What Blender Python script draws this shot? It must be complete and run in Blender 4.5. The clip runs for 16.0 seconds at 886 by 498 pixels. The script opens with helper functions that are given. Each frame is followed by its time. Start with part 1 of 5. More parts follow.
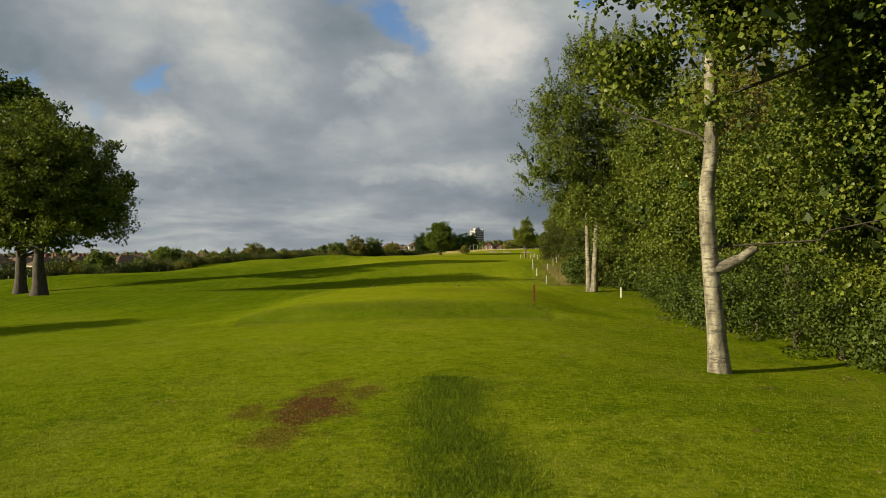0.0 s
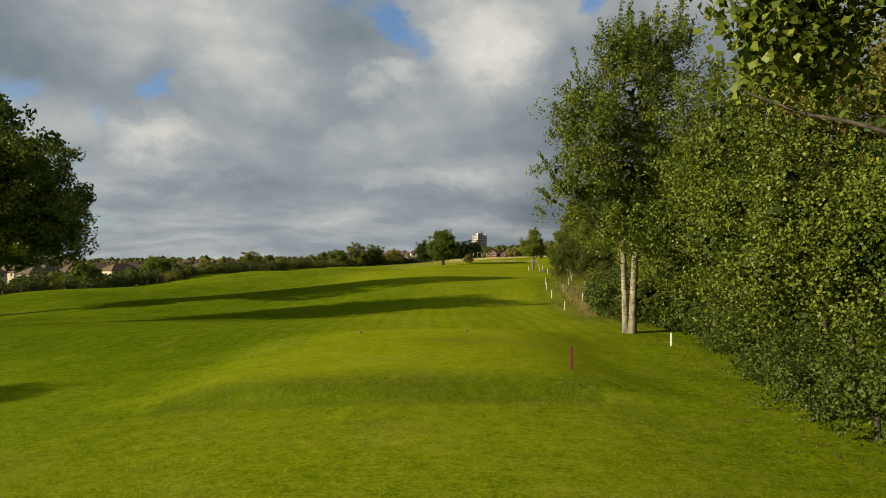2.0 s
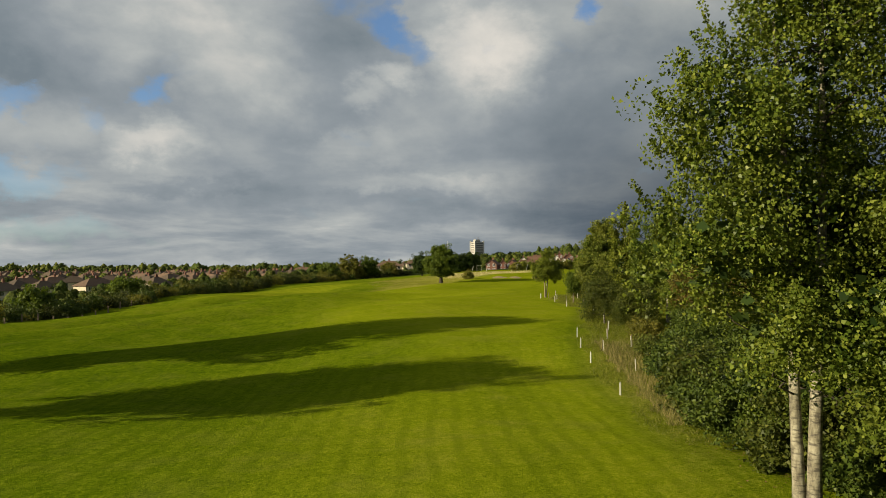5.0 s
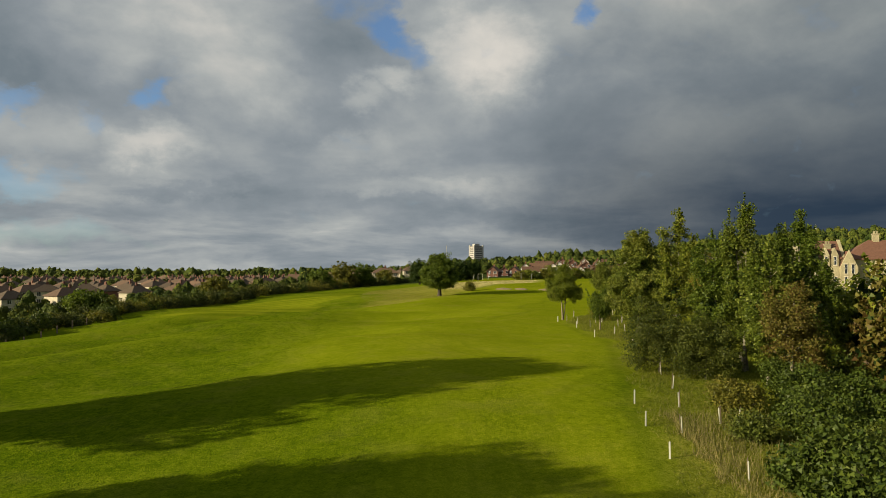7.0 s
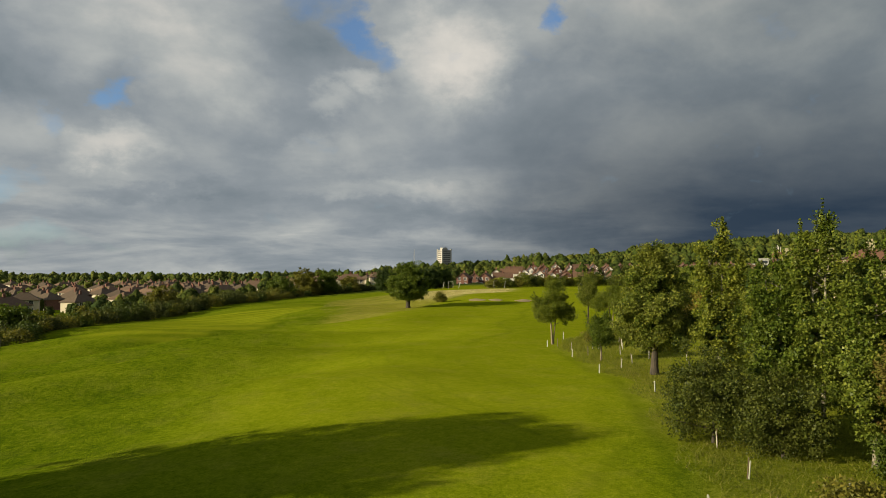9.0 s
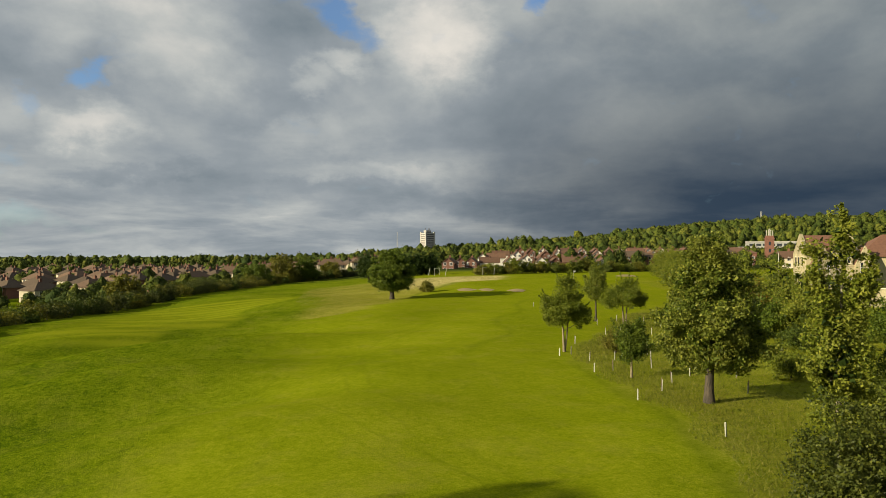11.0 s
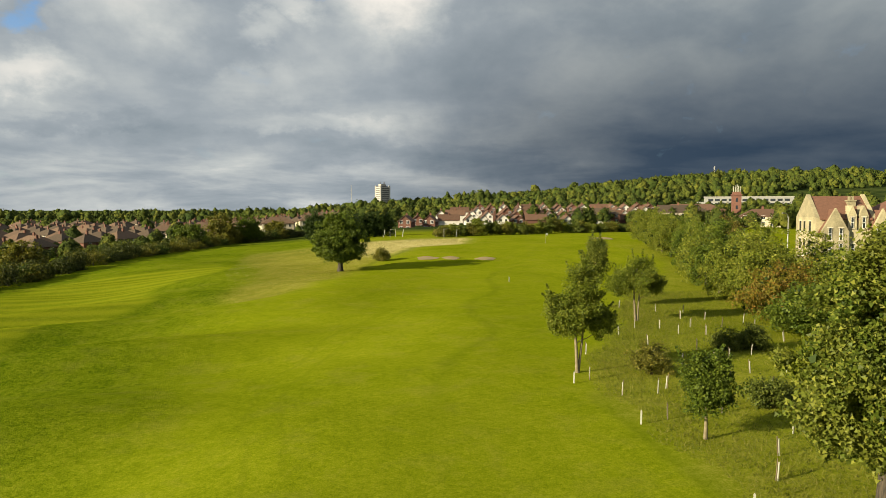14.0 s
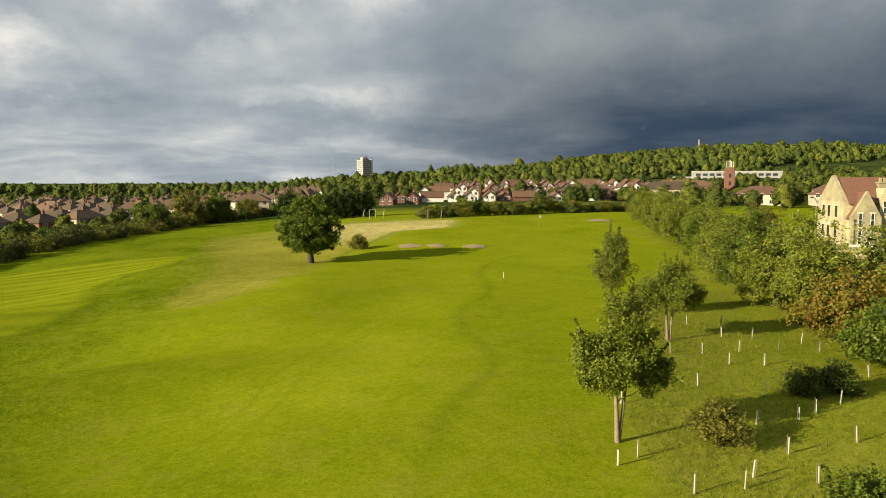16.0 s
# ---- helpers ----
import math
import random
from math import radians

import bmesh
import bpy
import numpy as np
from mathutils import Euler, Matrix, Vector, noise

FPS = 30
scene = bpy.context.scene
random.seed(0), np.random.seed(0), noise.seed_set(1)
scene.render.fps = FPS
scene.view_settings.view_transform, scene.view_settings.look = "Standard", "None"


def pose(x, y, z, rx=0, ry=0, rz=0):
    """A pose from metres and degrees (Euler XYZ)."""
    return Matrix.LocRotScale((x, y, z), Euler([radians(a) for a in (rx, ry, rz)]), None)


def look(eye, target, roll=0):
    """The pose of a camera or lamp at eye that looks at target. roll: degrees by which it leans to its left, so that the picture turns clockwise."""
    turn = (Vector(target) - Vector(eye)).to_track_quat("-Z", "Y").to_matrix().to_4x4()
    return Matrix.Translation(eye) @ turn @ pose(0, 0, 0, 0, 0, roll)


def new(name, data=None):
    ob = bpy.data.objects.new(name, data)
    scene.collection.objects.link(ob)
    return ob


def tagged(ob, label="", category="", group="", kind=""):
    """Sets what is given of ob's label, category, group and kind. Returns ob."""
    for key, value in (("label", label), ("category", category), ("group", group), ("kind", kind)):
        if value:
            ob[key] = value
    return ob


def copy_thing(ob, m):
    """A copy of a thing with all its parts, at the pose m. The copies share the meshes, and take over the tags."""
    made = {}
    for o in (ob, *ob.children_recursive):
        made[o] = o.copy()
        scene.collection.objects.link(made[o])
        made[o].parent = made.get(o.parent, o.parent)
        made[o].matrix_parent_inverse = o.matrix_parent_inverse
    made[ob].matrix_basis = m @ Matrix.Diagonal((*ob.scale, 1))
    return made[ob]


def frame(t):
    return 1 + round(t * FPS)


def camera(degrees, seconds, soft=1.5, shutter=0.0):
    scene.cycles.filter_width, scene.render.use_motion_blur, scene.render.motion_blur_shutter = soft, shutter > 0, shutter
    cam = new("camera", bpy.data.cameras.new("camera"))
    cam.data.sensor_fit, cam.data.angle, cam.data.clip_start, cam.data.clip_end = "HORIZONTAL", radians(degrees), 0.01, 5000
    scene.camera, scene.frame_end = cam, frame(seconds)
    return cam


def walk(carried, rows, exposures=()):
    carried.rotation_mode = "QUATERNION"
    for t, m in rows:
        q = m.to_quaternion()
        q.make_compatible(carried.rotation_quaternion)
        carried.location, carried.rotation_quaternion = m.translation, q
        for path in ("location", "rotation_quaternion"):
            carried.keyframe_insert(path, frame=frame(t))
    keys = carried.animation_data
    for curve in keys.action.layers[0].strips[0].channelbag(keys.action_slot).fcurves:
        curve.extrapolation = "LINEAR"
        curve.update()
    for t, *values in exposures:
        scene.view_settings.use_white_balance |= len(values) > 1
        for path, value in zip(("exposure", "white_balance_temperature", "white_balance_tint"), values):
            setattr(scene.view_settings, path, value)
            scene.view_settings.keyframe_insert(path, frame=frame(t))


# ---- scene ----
cam = camera(64.0, 16.0, soft=0.5)

# seconds, x, y, z, yaw, pitch, roll
PATH = [
    (0, -0.126, 6.423, 4.827, -0.000, 0.604, -0.049),
    (0.5, -0.135, 8.083, 5.173, 0.296, 0.675, -0.036),
    (1, -0.149, 9.868, 5.535, 0.253, 0.785, -0.038),
    (1.5, -0.167, 11.761, 5.894, 0.240, 0.865, 0.009),
    (2, -0.190, 13.723, 6.186, 0.212, 0.950, 0.016),
    (2.5, -0.246, 15.895, 6.501, 0.172, 1.057, 0.045),
    (3, -0.348, 18.249, 6.906, 0.114, 1.136, 0.042),
    (3.5, -0.436, 20.837, 7.412, 0.044, 1.235, -0.014),
    (4, -0.507, 23.486, 8.007, 0.015, 1.281, 0.027),
    (4.5, -0.553, 26.232, 8.590, -0.016, 1.301, 0.013),
    (5, -0.573, 29.196, 9.178, -0.057, 1.364, 0.068),
    (7.5, -0.582, 48.628, 11.148, -0.182, 1.726, -0.034),
    (8, -0.674, 51.657, 11.521, -0.409, 1.792, 0.017),
    (8.5, -0.742, 54.743, 11.864, -1.586, 1.863, -0.026),
    (9, -0.856, 57.735, 12.184, -2.800, 1.916, -0.030),
    (11.5, -1.037, 73.247, 13.540, -4.620, -0.133, 0.044),
    (12, -0.938, 76.530, 13.801, -5.408, -0.769, 0.059),
    (12.5, -0.778, 79.947, 14.075, -6.177, -1.419, 0.057),
    (13, -0.505, 83.414, 14.346, -6.806, -2.020, 0.018),
    (13.5, -0.234, 86.855, 14.618, -7.300, -2.658, 0.016),
    (14, 0.062, 90.166, 14.958, -7.783, -3.284, 0.019),
    (14.5, 0.407, 93.514, 15.309, -8.258, -3.922, -0.017),
    (15, 0.798, 96.829, 15.649, -8.707, -4.556, -0.010),
    (15.5, 1.232, 100.168, 15.988, -9.123, -5.186, -0.032),
    (16, 1.717, 103.450, 16.355, -9.141, -5.457, -0.022),
]
walk(cam, [(t, pose(x, y, z, 90 + pitch, roll, yaw)) for t, x, y, z, yaw, pitch, roll in PATH], [(0, 0.85), (3.5, 0.85), (8, 0.7), (9.2, 0.75), (12.5, 1.02), (16, 1.24)])

# ---- light ----
SUN_EL, SUN_AZ = 19.0, 199.0   # elevation; azimuth of the sun, counted from +x to +y
sun_dir = Vector((math.cos(radians(SUN_EL)) * math.cos(radians(SUN_AZ)), math.cos(radians(SUN_EL)) * math.sin(radians(SUN_AZ)), math.sin(radians(SUN_EL))))
sun_data = bpy.data.lights.new("sun", "SUN")
sun_data.energy, sun_data.angle, sun_data.color = 5.0, radians(0.6), (1.0, 0.87, 0.60)
sun = new("sun", sun_data)
sun.matrix_world = look(sun_dir * 100, (0, 0, 0))


def nd(nt, kind, **kw):
    n = nt.nodes.new(kind)
    for k, v in kw.items():
        if k in ("operation", "blend_type", "data_type", "noise_dimensions", "sky_type", "attribute_name", "feature", "distance", "interpolation_type", "clamp", "use_clamp", "musgrave_type", "normalize", "wave_type", "bands_direction", "voronoi_dimensions"):
            setattr(n, k, v)
        else:
            n.inputs[k].default_value = v
    return n


def math_node(nt, op, a, b=None, c=None, clamp=False):
    n = nt.nodes.new("ShaderNodeMath")
    n.operation, n.use_clamp = op, clamp
    for i, v in enumerate((a, b, c)):
        if v is None:
            continue
        if isinstance(v, (int, float)):
            n.inputs[i].default_value = v
        else:
            nt.links.new(v, n.inputs[i])
    return n.outputs[0]


def ramp(nt, fac, *stops):
    n = nt.nodes.new("ShaderNodeValToRGB")
    e = n.color_ramp.elements
    while len(e) < len(stops):
        e.new(0.5)
    for el, (p, c) in zip(e, stops):
        el.position = p
        el.color = (c, c, c, 1) if isinstance(c, (int, float)) else (*c, 1)
    nt.links.new(fac, n.inputs[0])
    return n.outputs[0]


def mixc(nt, fac, a, b, blend="MIX"):
    n = nt.nodes.new("ShaderNodeMix")
    n.data_type, n.blend_type = "RGBA", blend
    for sock, v in ((n.inputs[0], fac), (n.inputs[6], a), (n.inputs[7], b)):
        if isinstance(v, (int, float)):
            sock.default_value = v
        elif isinstance(v, tuple):
            sock.default_value = (*v, 1)
        else:
            nt.links.new(v, sock)
    return n.outputs[2]


def noise_tex(nt, vec, scale, detail=4.0, rough=0.55, distort=0.0, color=False):
    n = nt.nodes.new("ShaderNodeTexNoise")
    n.inputs["Scale"].default_value, n.inputs["Detail"].default_value = scale, detail
    n.inputs["Roughness"].default_value, n.inputs["Distortion"].default_value = rough, distort
    if vec is not None:
        nt.links.new(vec, n.inputs["Vector"])
    return n.outputs[1 if color else 0]


def build_sky():
    world = bpy.data.worlds.new("sky")
    scene.world = world
    world.use_nodes = True
    nt = world.node_tree
    nt.nodes.clear()
    tc = nt.nodes.new("ShaderNodeTexCoord")
    way = tc.outputs["Generated"]
    sep = nt.nodes.new("ShaderNodeSeparateXYZ")
    nt.links.new(way, sep.inputs[0])
    dx, dy, dz = sep.outputs
    def flat(lift, seed):
        up = math_node(nt, "ADD", math_node(nt, "MAXIMUM", dz, 0.0), lift)
        comb = nt.nodes.new("ShaderNodeCombineXYZ")
        nt.links.new(math_node(nt, "DIVIDE", dx, up), comb.inputs[0])
        nt.links.new(math_node(nt, "DIVIDE", dy, up), comb.inputs[1])
        comb.inputs[2].default_value = seed
        return comb.outputs[0]

    tall = nt.nodes.new("ShaderNodeVectorMath")
    tall.operation = "MULTIPLY"
    tall.inputs[1].default_value = (1.0, 1.0, 1.5)
    nt.links.new(way, tall.inputs[0])
    puffs, streaks = tall.outputs[0], flat(0.17, 1.7)
    big = noise_tex(nt, puffs, 4.2, 8, 0.52, 0.2)
    fine = noise_tex(nt, puffs, 13.0, 8, 0.58, 0.3)
    band = noise_tex(nt, streaks, 1.3, 8, 0.55, 0.3)
    # clear sky
    sky = nt.nodes.new("ShaderNodeTexSky")
    sky.sky_type, sky.sun_disc = "NISHITA", False
    sky.sun_elevation, sky.sun_rotation = radians(SUN_EL), radians(90 - SUN_AZ)
    clear = mixc(nt, 1.0, sky.outputs[0], (0.085, 0.115, 0.15), "MULTIPLY")
    # directions with ragged edges
    rag = nt.nodes.new("ShaderNodeVectorMath")
    rag.operation = "MULTIPLY_ADD"
    nt.links.new(noise_tex(nt, puffs, 11.0, 8, 0.62, 0.0, True), rag.inputs[0])
    rag.inputs[1].default_value, rag.inputs[2].default_value = (0.11, 0.02, 0.11), (-0.055, -0.01, -0.055)
    ragged = nt.nodes.new("ShaderNodeVectorMath")
    nt.links.new(way, ragged.inputs[0])
    nt.links.new(rag.outputs[0], ragged.inputs[1])
    unit = nt.nodes.new("ShaderNodeVectorMath")
    unit.operation = "NORMALIZE"
    nt.links.new(ragged.outputs[0], unit.inputs[0])

    def toward(x, y, z, near, far):
        v = Vector((x, y, z)).normalized()
        n = nt.nodes.new("ShaderNodeVectorMath")
        n.operation = "DOT_PRODUCT"
        nt.links.new(unit.outputs[0], n.inputs[0])
        n.inputs[1].default_value = v
        r = nt.nodes.new("ShaderNodeMapRange")
        r.interpolation_type = "SMOOTHSTEP"
        r.inputs["From Min"].default_value, r.inputs["From Max"].default_value = math.cos(radians(far)), math.cos(radians(near))
        nt.links.new(n.outputs["Value"], r.inputs["Value"])
        return r.outputs[0]

    sp = nt.nodes.new("ShaderNodeSeparateXYZ")
    nt.links.new(unit.outputs[0], sp.inputs[0])
    north = math_node(nt, "MAXIMUM", sp.outputs[1], 0.05)
    across, upward = math_node(nt, "DIVIDE", sp.outputs[0], north), math_node(nt, "DIVIDE", sp.outputs[2], north)

    def blot(u, v, ru, rv, amount, slant=0.0):
        """Soft oval patch of the northern sky, about a bearing u and a slope v."""
        a = math_node(nt, "SUBTRACT", across, u)
        b = math_node(nt, "SUBTRACT", math_node(nt, "SUBTRACT", upward, v), math_node(nt, "MULTIPLY", a, slant))
        a, b = math_node(nt, "DIVIDE", a, ru), math_node(nt, "DIVIDE", b, rv)
        d = math_node(nt, "SQRT", math_node(nt, "ADD", math_node(nt, "MULTIPLY", a, a), math_node(nt, "MULTIPLY", b, b)))
        r = nt.nodes.new("ShaderNodeMapRange")
        r.interpolation_type = "SMOOTHSTEP"
        r.inputs["From Min"].default_value, r.inputs["From Max"].default_value = 1.5, 0.2
        nt.links.new(d, r.inputs["Value"])
        return math_node(nt, "MULTIPLY", r.outputs[0], amount)

    def most(*masks):
        out = masks[0]
        for m in masks[1:]:
            out = math_node(nt, "MAXIMUM", out, m)
        return out

    low = ramp(nt, dz, (0.05, 1.0), (0.22, 0.0))
    lum_hi = math_node(nt, "ADD", math_node(nt, "MULTIPLY", big, 0.82), math_node(nt, "MULTIPLY", fine, 0.18))
    lum_lo = math_node(nt, "ADD", math_node(nt, "MULTIPLY", band, 0.88), math_node(nt, "MULTIPLY", fine, 0.12))
    lum = math_node(nt, "ADD", math_node(nt, "MULTIPLY", lum_hi, math_node(nt, "SUBTRACT", 1.0, low)), math_node(nt, "MULTIPLY", lum_lo, low))
    # sunlit heads of cloud in the west and overhead, rain cloud low in the east
    bright = most(blot(0.06, 0.315, 0.075, 0.075, 1.0), blot(-0.30, 0.29, 0.09, 0.10, 0.62, -0.3), blot(-0.415, 0.178, 0.075, 0.03, 0.72), blot(-0.066, 0.27, 0.035, 0.022, 0.65), blot(-0.10, 0.24, 0.03, 0.025, 0.5),
                  blot(-0.51, 0.33, 0.10, 0.07, 0.45), blot(-0.55, 0.07, 0.20, 0.03, 0.22), blot(-0.60, 0.19, 0.12, 0.05, 0.5), blot(-0.03, 0.115, 0.13, 0.016, 0.45), blot(-0.13, 0.17, 0.10, 0.02, 0.3), blot(0.40, 0.42, 0.25, 0.12, 0.35), blot(-0.35, 0.02, 0.3, 0.02, 0.08))
    sullen = most(blot(-0.20, 0.20, 0.12, 0.04, 0.6, -0.2), blot(0.16, 0.20, 0.12, 0.09, 0.8), blot(-0.13, 0.33, 0.05, 0.06, 0.6), blot(-0.10, 0.10, 0.16, 0.025, 0.6), blot(0.10, 0.075, 0.2, 0.02, 0.7), blot(-0.33, 0.11, 0.14, 0.012, 0.6), blot(-0.62, 0.29, 0.07, 0.035, 0.5))
    bright = math_node(nt, "SUBTRACT", bright, math_node(nt, "MULTIPLY", sullen, 0.45))
    lum = math_node(nt, "ADD", math_node(nt, "MULTIPLY", math_node(nt, "SUBTRACT", lum, 0.5), 0.62), math_node(nt, "ADD", 0.492, math_node(nt, "MULTIPLY", bright, 0.17)))
    storm = toward(0.64, 0.77, 0.075, 4, 41)
    storm = math_node(nt, "MULTIPLY", storm, ramp(nt, dz, (0.09, 1.0), (0.25, 0.12)))
    dim = toward(0.80, 0.70, 0.22, 10, 46)
    shade = ramp(nt, lum, (0.36, (0.188, 0.228, 0.258)), (0.47, (0.290, 0.325, 0.350)), (0.57, (0.448, 0.470, 0.462)), (0.70, (0.76, 0.72, 0.65)))
    shade = mixc(nt, math_node(nt, "MULTIPLY", dim, 0.58), shade, mixc(nt, 1.0, shade, (0.49, 0.535, 0.55), "MULTIPLY"))
    shade = mixc(nt, math_node(nt, "MULTIPLY", storm, 1.0), shade, mixc(nt, ramp(nt, lum, (0.44, 0.0), (0.64, 1.0)), (0.028, 0.048, 0.078), (0.085, 0.106, 0.130)))
    holes = most(blot(-0.06, 0.34, 0.055, 0.028, 1.0, -0.55), blot(-0.03, 0.315, 0.022, 0.03, 0.7), blot(-0.41, 0.248, 0.026, 0.022, 0.85), blot(0.213, 0.37, 0.022, 0.03, 0.95), blot(-0.61, 0.23, 0.04, 0.022, 0.7),
                 blot(-0.60, 0.125, 0.10, 0.022, 0.62), blot(-0.50, 0.20, 0.03, 0.03, 0.45), blot(-0.56, 0.05, 0.16, 0.02, 0.45), blot(-0.13, 0.40, 0.06, 0.04, 0.6))
    gap = ramp(nt, math_node(nt, "SUBTRACT", holes, math_node(nt, "MULTIPLY", math_node(nt, "SUBTRACT", fine, 0.5), 0.9)), (0.12, 0.0), (0.95, 0.85))
    col = mixc(nt, gap, shade, clear)
    bg = nt.nodes.new("ShaderNodeBackground")
    nt.links.new(col, bg.inputs[0])
    bg.inputs[1].default_value = 0.56
    out = nt.nodes.new("ShaderNodeOutputWorld")
    nt.links.new(bg.outputs[0], out.inputs[0])


build_sky()

# ---- materials ----
MATS = {}


def material(name, make):
    if name in MATS:
        return MATS[name]
    m = bpy.data.materials.new(name)
    m.use_nodes = True
    nt = m.node_tree
    bs = nt.nodes["Principled BSDF"]
    make(nt, bs)
    MATS[name] = m
    return m


def obj_coords(nt):
    return nt.nodes.new("ShaderNodeTexCoord").outputs["Object"]


def world_pos(nt):
    return nt.nodes.new("ShaderNodeNewGeometry").outputs["Position"]


def bump(nt, bs, height, strength=0.4, distance=0.02):
    b = nt.nodes.new("ShaderNodeBump")
    b.inputs["Strength"].default_value, b.inputs["Distance"].default_value = strength, distance
    nt.links.new(height, b.inputs["Height"])
    nt.links.new(b.outputs[0], bs.inputs["Normal"])


def leaf_mat(name, a, b, c=None, gloss=0.5, through_light=0.34):
    a, b = (a[0] * 0.93, *a[1:]), (b[0] * 0.93, *b[1:])

    def make(nt, bs):
        geo = nt.nodes.new("ShaderNodeNewGeometry")
        rnd = geo.outputs["Random Per Island"]
        col = ramp(nt, rnd, (0.0, tuple(v * 0.62 for v in a)), (0.6, b), (1.0, tuple(v * 1.2 for v in (c or b))))
        patch = noise_tex(nt, geo.outputs["Position"], 0.55, 3)
        col = mixc(nt, ramp(nt, patch, (0.35, 0.0), (0.7, 0.5)), col, b if not c else c)
        nt.links.new(col, bs.inputs["Base Color"])
        bs.inputs["Roughness"].default_value = gloss
        bs.inputs["Specular IOR Level"].default_value = 0.14
        tr = nt.nodes.new("ShaderNodeBsdfTranslucent")
        nt.links.new(mixc(nt, 1.0, col, (1.0, 1.0, 0.55), "MULTIPLY"), tr.inputs[0])
        mx = nt.nodes.new("ShaderNodeMixShader")
        mx.inputs[0].default_value = through_light
        nt.links.new(bs.outputs[0], mx.inputs[1])
        nt.links.new(tr.outputs[0], mx.inputs[2])
        nt.links.new(mx.outputs[0], nt.nodes["Material Output"].inputs[0])
    return material(name, make)


def wood_mat():
    """Leafy crowns of the distance, tree by tree a little different."""
    def make(nt, bs):
        geo = nt.nodes.new("ShaderNodeNewGeometry")
        stand = noise_tex(nt, geo.outputs["Position"], 0.02, 4, 0.7)
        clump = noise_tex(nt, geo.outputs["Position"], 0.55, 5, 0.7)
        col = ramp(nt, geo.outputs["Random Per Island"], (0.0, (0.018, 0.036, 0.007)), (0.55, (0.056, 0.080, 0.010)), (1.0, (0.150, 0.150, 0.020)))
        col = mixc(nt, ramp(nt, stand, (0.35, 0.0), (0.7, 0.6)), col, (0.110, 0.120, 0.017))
        # shade in the hollows between leaf clumps, painted where the bump is low
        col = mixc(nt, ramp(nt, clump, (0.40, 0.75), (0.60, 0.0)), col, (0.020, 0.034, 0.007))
        nt.links.new(col, bs.inputs["Base Color"])
        bs.inputs["Roughness"].default_value = 0.85
        bs.inputs["Specular IOR Level"].default_value = 0.1
        bump(nt, bs, clump, 0.9, 1.2)
    return material("woods_leaf", make)


def plain_mat(name, col, rough=0.8, scale=3.0, vary=0.25, bump_size=0.0, metal=0.0, spec=0.3):
    def make(nt, bs):
        pos = obj_coords(nt)
        n1, n2 = noise_tex(nt, pos, scale, 5), noise_tex(nt, pos, scale * 9, 4)
        f = math_node(nt, "ADD", math_node(nt, "MULTIPLY", n1, 0.6), math_node(nt, "MULTIPLY", n2, 0.4))
        dark, light = tuple(v * (1 - vary) for v in col), tuple(min(1, v * (1 + vary)) for v in col)
        base = ramp(nt, f, (0.3, dark), (0.7, light))
        rnd = nt.nodes.new("ShaderNodeObjectInfo").outputs["Random"]
        base = mixc(nt, 1.0, base, ramp(nt, rnd, (0, 0.70), (1, 1.0)), "MULTIPLY")
        nt.links.new(base, bs.inputs["Base Color"])
        bs.inputs["Roughness"].default_value, bs.inputs["Metallic"].default_value = rough, metal
        bs.inputs["Specular IOR Level"].default_value = spec
        if bump_size:
            bump(nt, bs, n2, 0.5, bump_size)
    return material(name, make)


def bark_pale():
    def make(nt, bs):
        pos = obj_coords(nt)
        mp = nt.nodes.new("ShaderNodeMapping")
        mp.inputs["Scale"].default_value = (1, 1, 0.35)
        nt.links.new(pos, mp.inputs[0])
        n1 = noise_tex(nt, mp.outputs[0], 5, 6, 0.65)
        mp2 = nt.nodes.new("ShaderNodeMapping")
        mp2.inputs["Scale"].default_value = (1, 1, 5)
        nt.links.new(pos, mp2.inputs[0])
        n2 = noise_tex(nt, mp2.outputs[0], 3.5, 5, 0.7)
        col = ramp(nt, n1, (0.36, (0.070, 0.060, 0.040)), (0.5, (0.19, 0.17, 0.115)), (0.68, (0.34, 0.315, 0.23)))
        col = mixc(nt, ramp(nt, n2, (0.50, 0.0), (0.62, 0.85)), col, (0.05, 0.042, 0.032))
        nt.links.new(col, bs.inputs["Base Color"])
        bs.inputs["Roughness"].default_value = 0.85
        bump(nt, bs, math_node(nt, "SUBTRACT", n1, n2), 0.7, 0.03)
    return material("pale_bark", make)


def bark_dark():
    def make(nt, bs):
        pos = obj_coords(nt)
        mp = nt.nodes.new("ShaderNodeMapping")
        mp.inputs["Scale"].default_value = (1, 1, 0.2)
        nt.links.new(pos, mp.inputs[0])
        n1 = noise_tex(nt, mp.outputs[0], 9, 6, 0.65)
        col = ramp(nt, n1, (0.36, (0.014, 0.012, 0.008)), (0.66, (0.075, 0.058, 0.038)))
        nt.links.new(col, bs.inputs["Base Color"])
        bs.inputs["Roughness"].default_value = 0.9
        bump(nt, bs, n1, 0.8, 0.03)
    return material("furrowed_bark", make)


# ---- ground ----
def sig(v):
    return 1.0 / (1.0 + np.exp(-np.clip(v, -40, 40)))


def box_soft(x, y, x0, x1, y0, y1, s):
    return sig((x - x0) / s) * sig((x1 - x) / s) * sig((y - y0) / s) * sig((y1 - y) / s)


def bell(x, y, cx, cy, rx, ry):
    return np.exp(-(((x - cx) / rx) ** 2 + ((y - cy) / ry) ** 2))


# the first part of the course was paced out in longer units: true size from there
PLAN_C, PLAN_S = (-0.573, 29.196, 9.178), 0.78


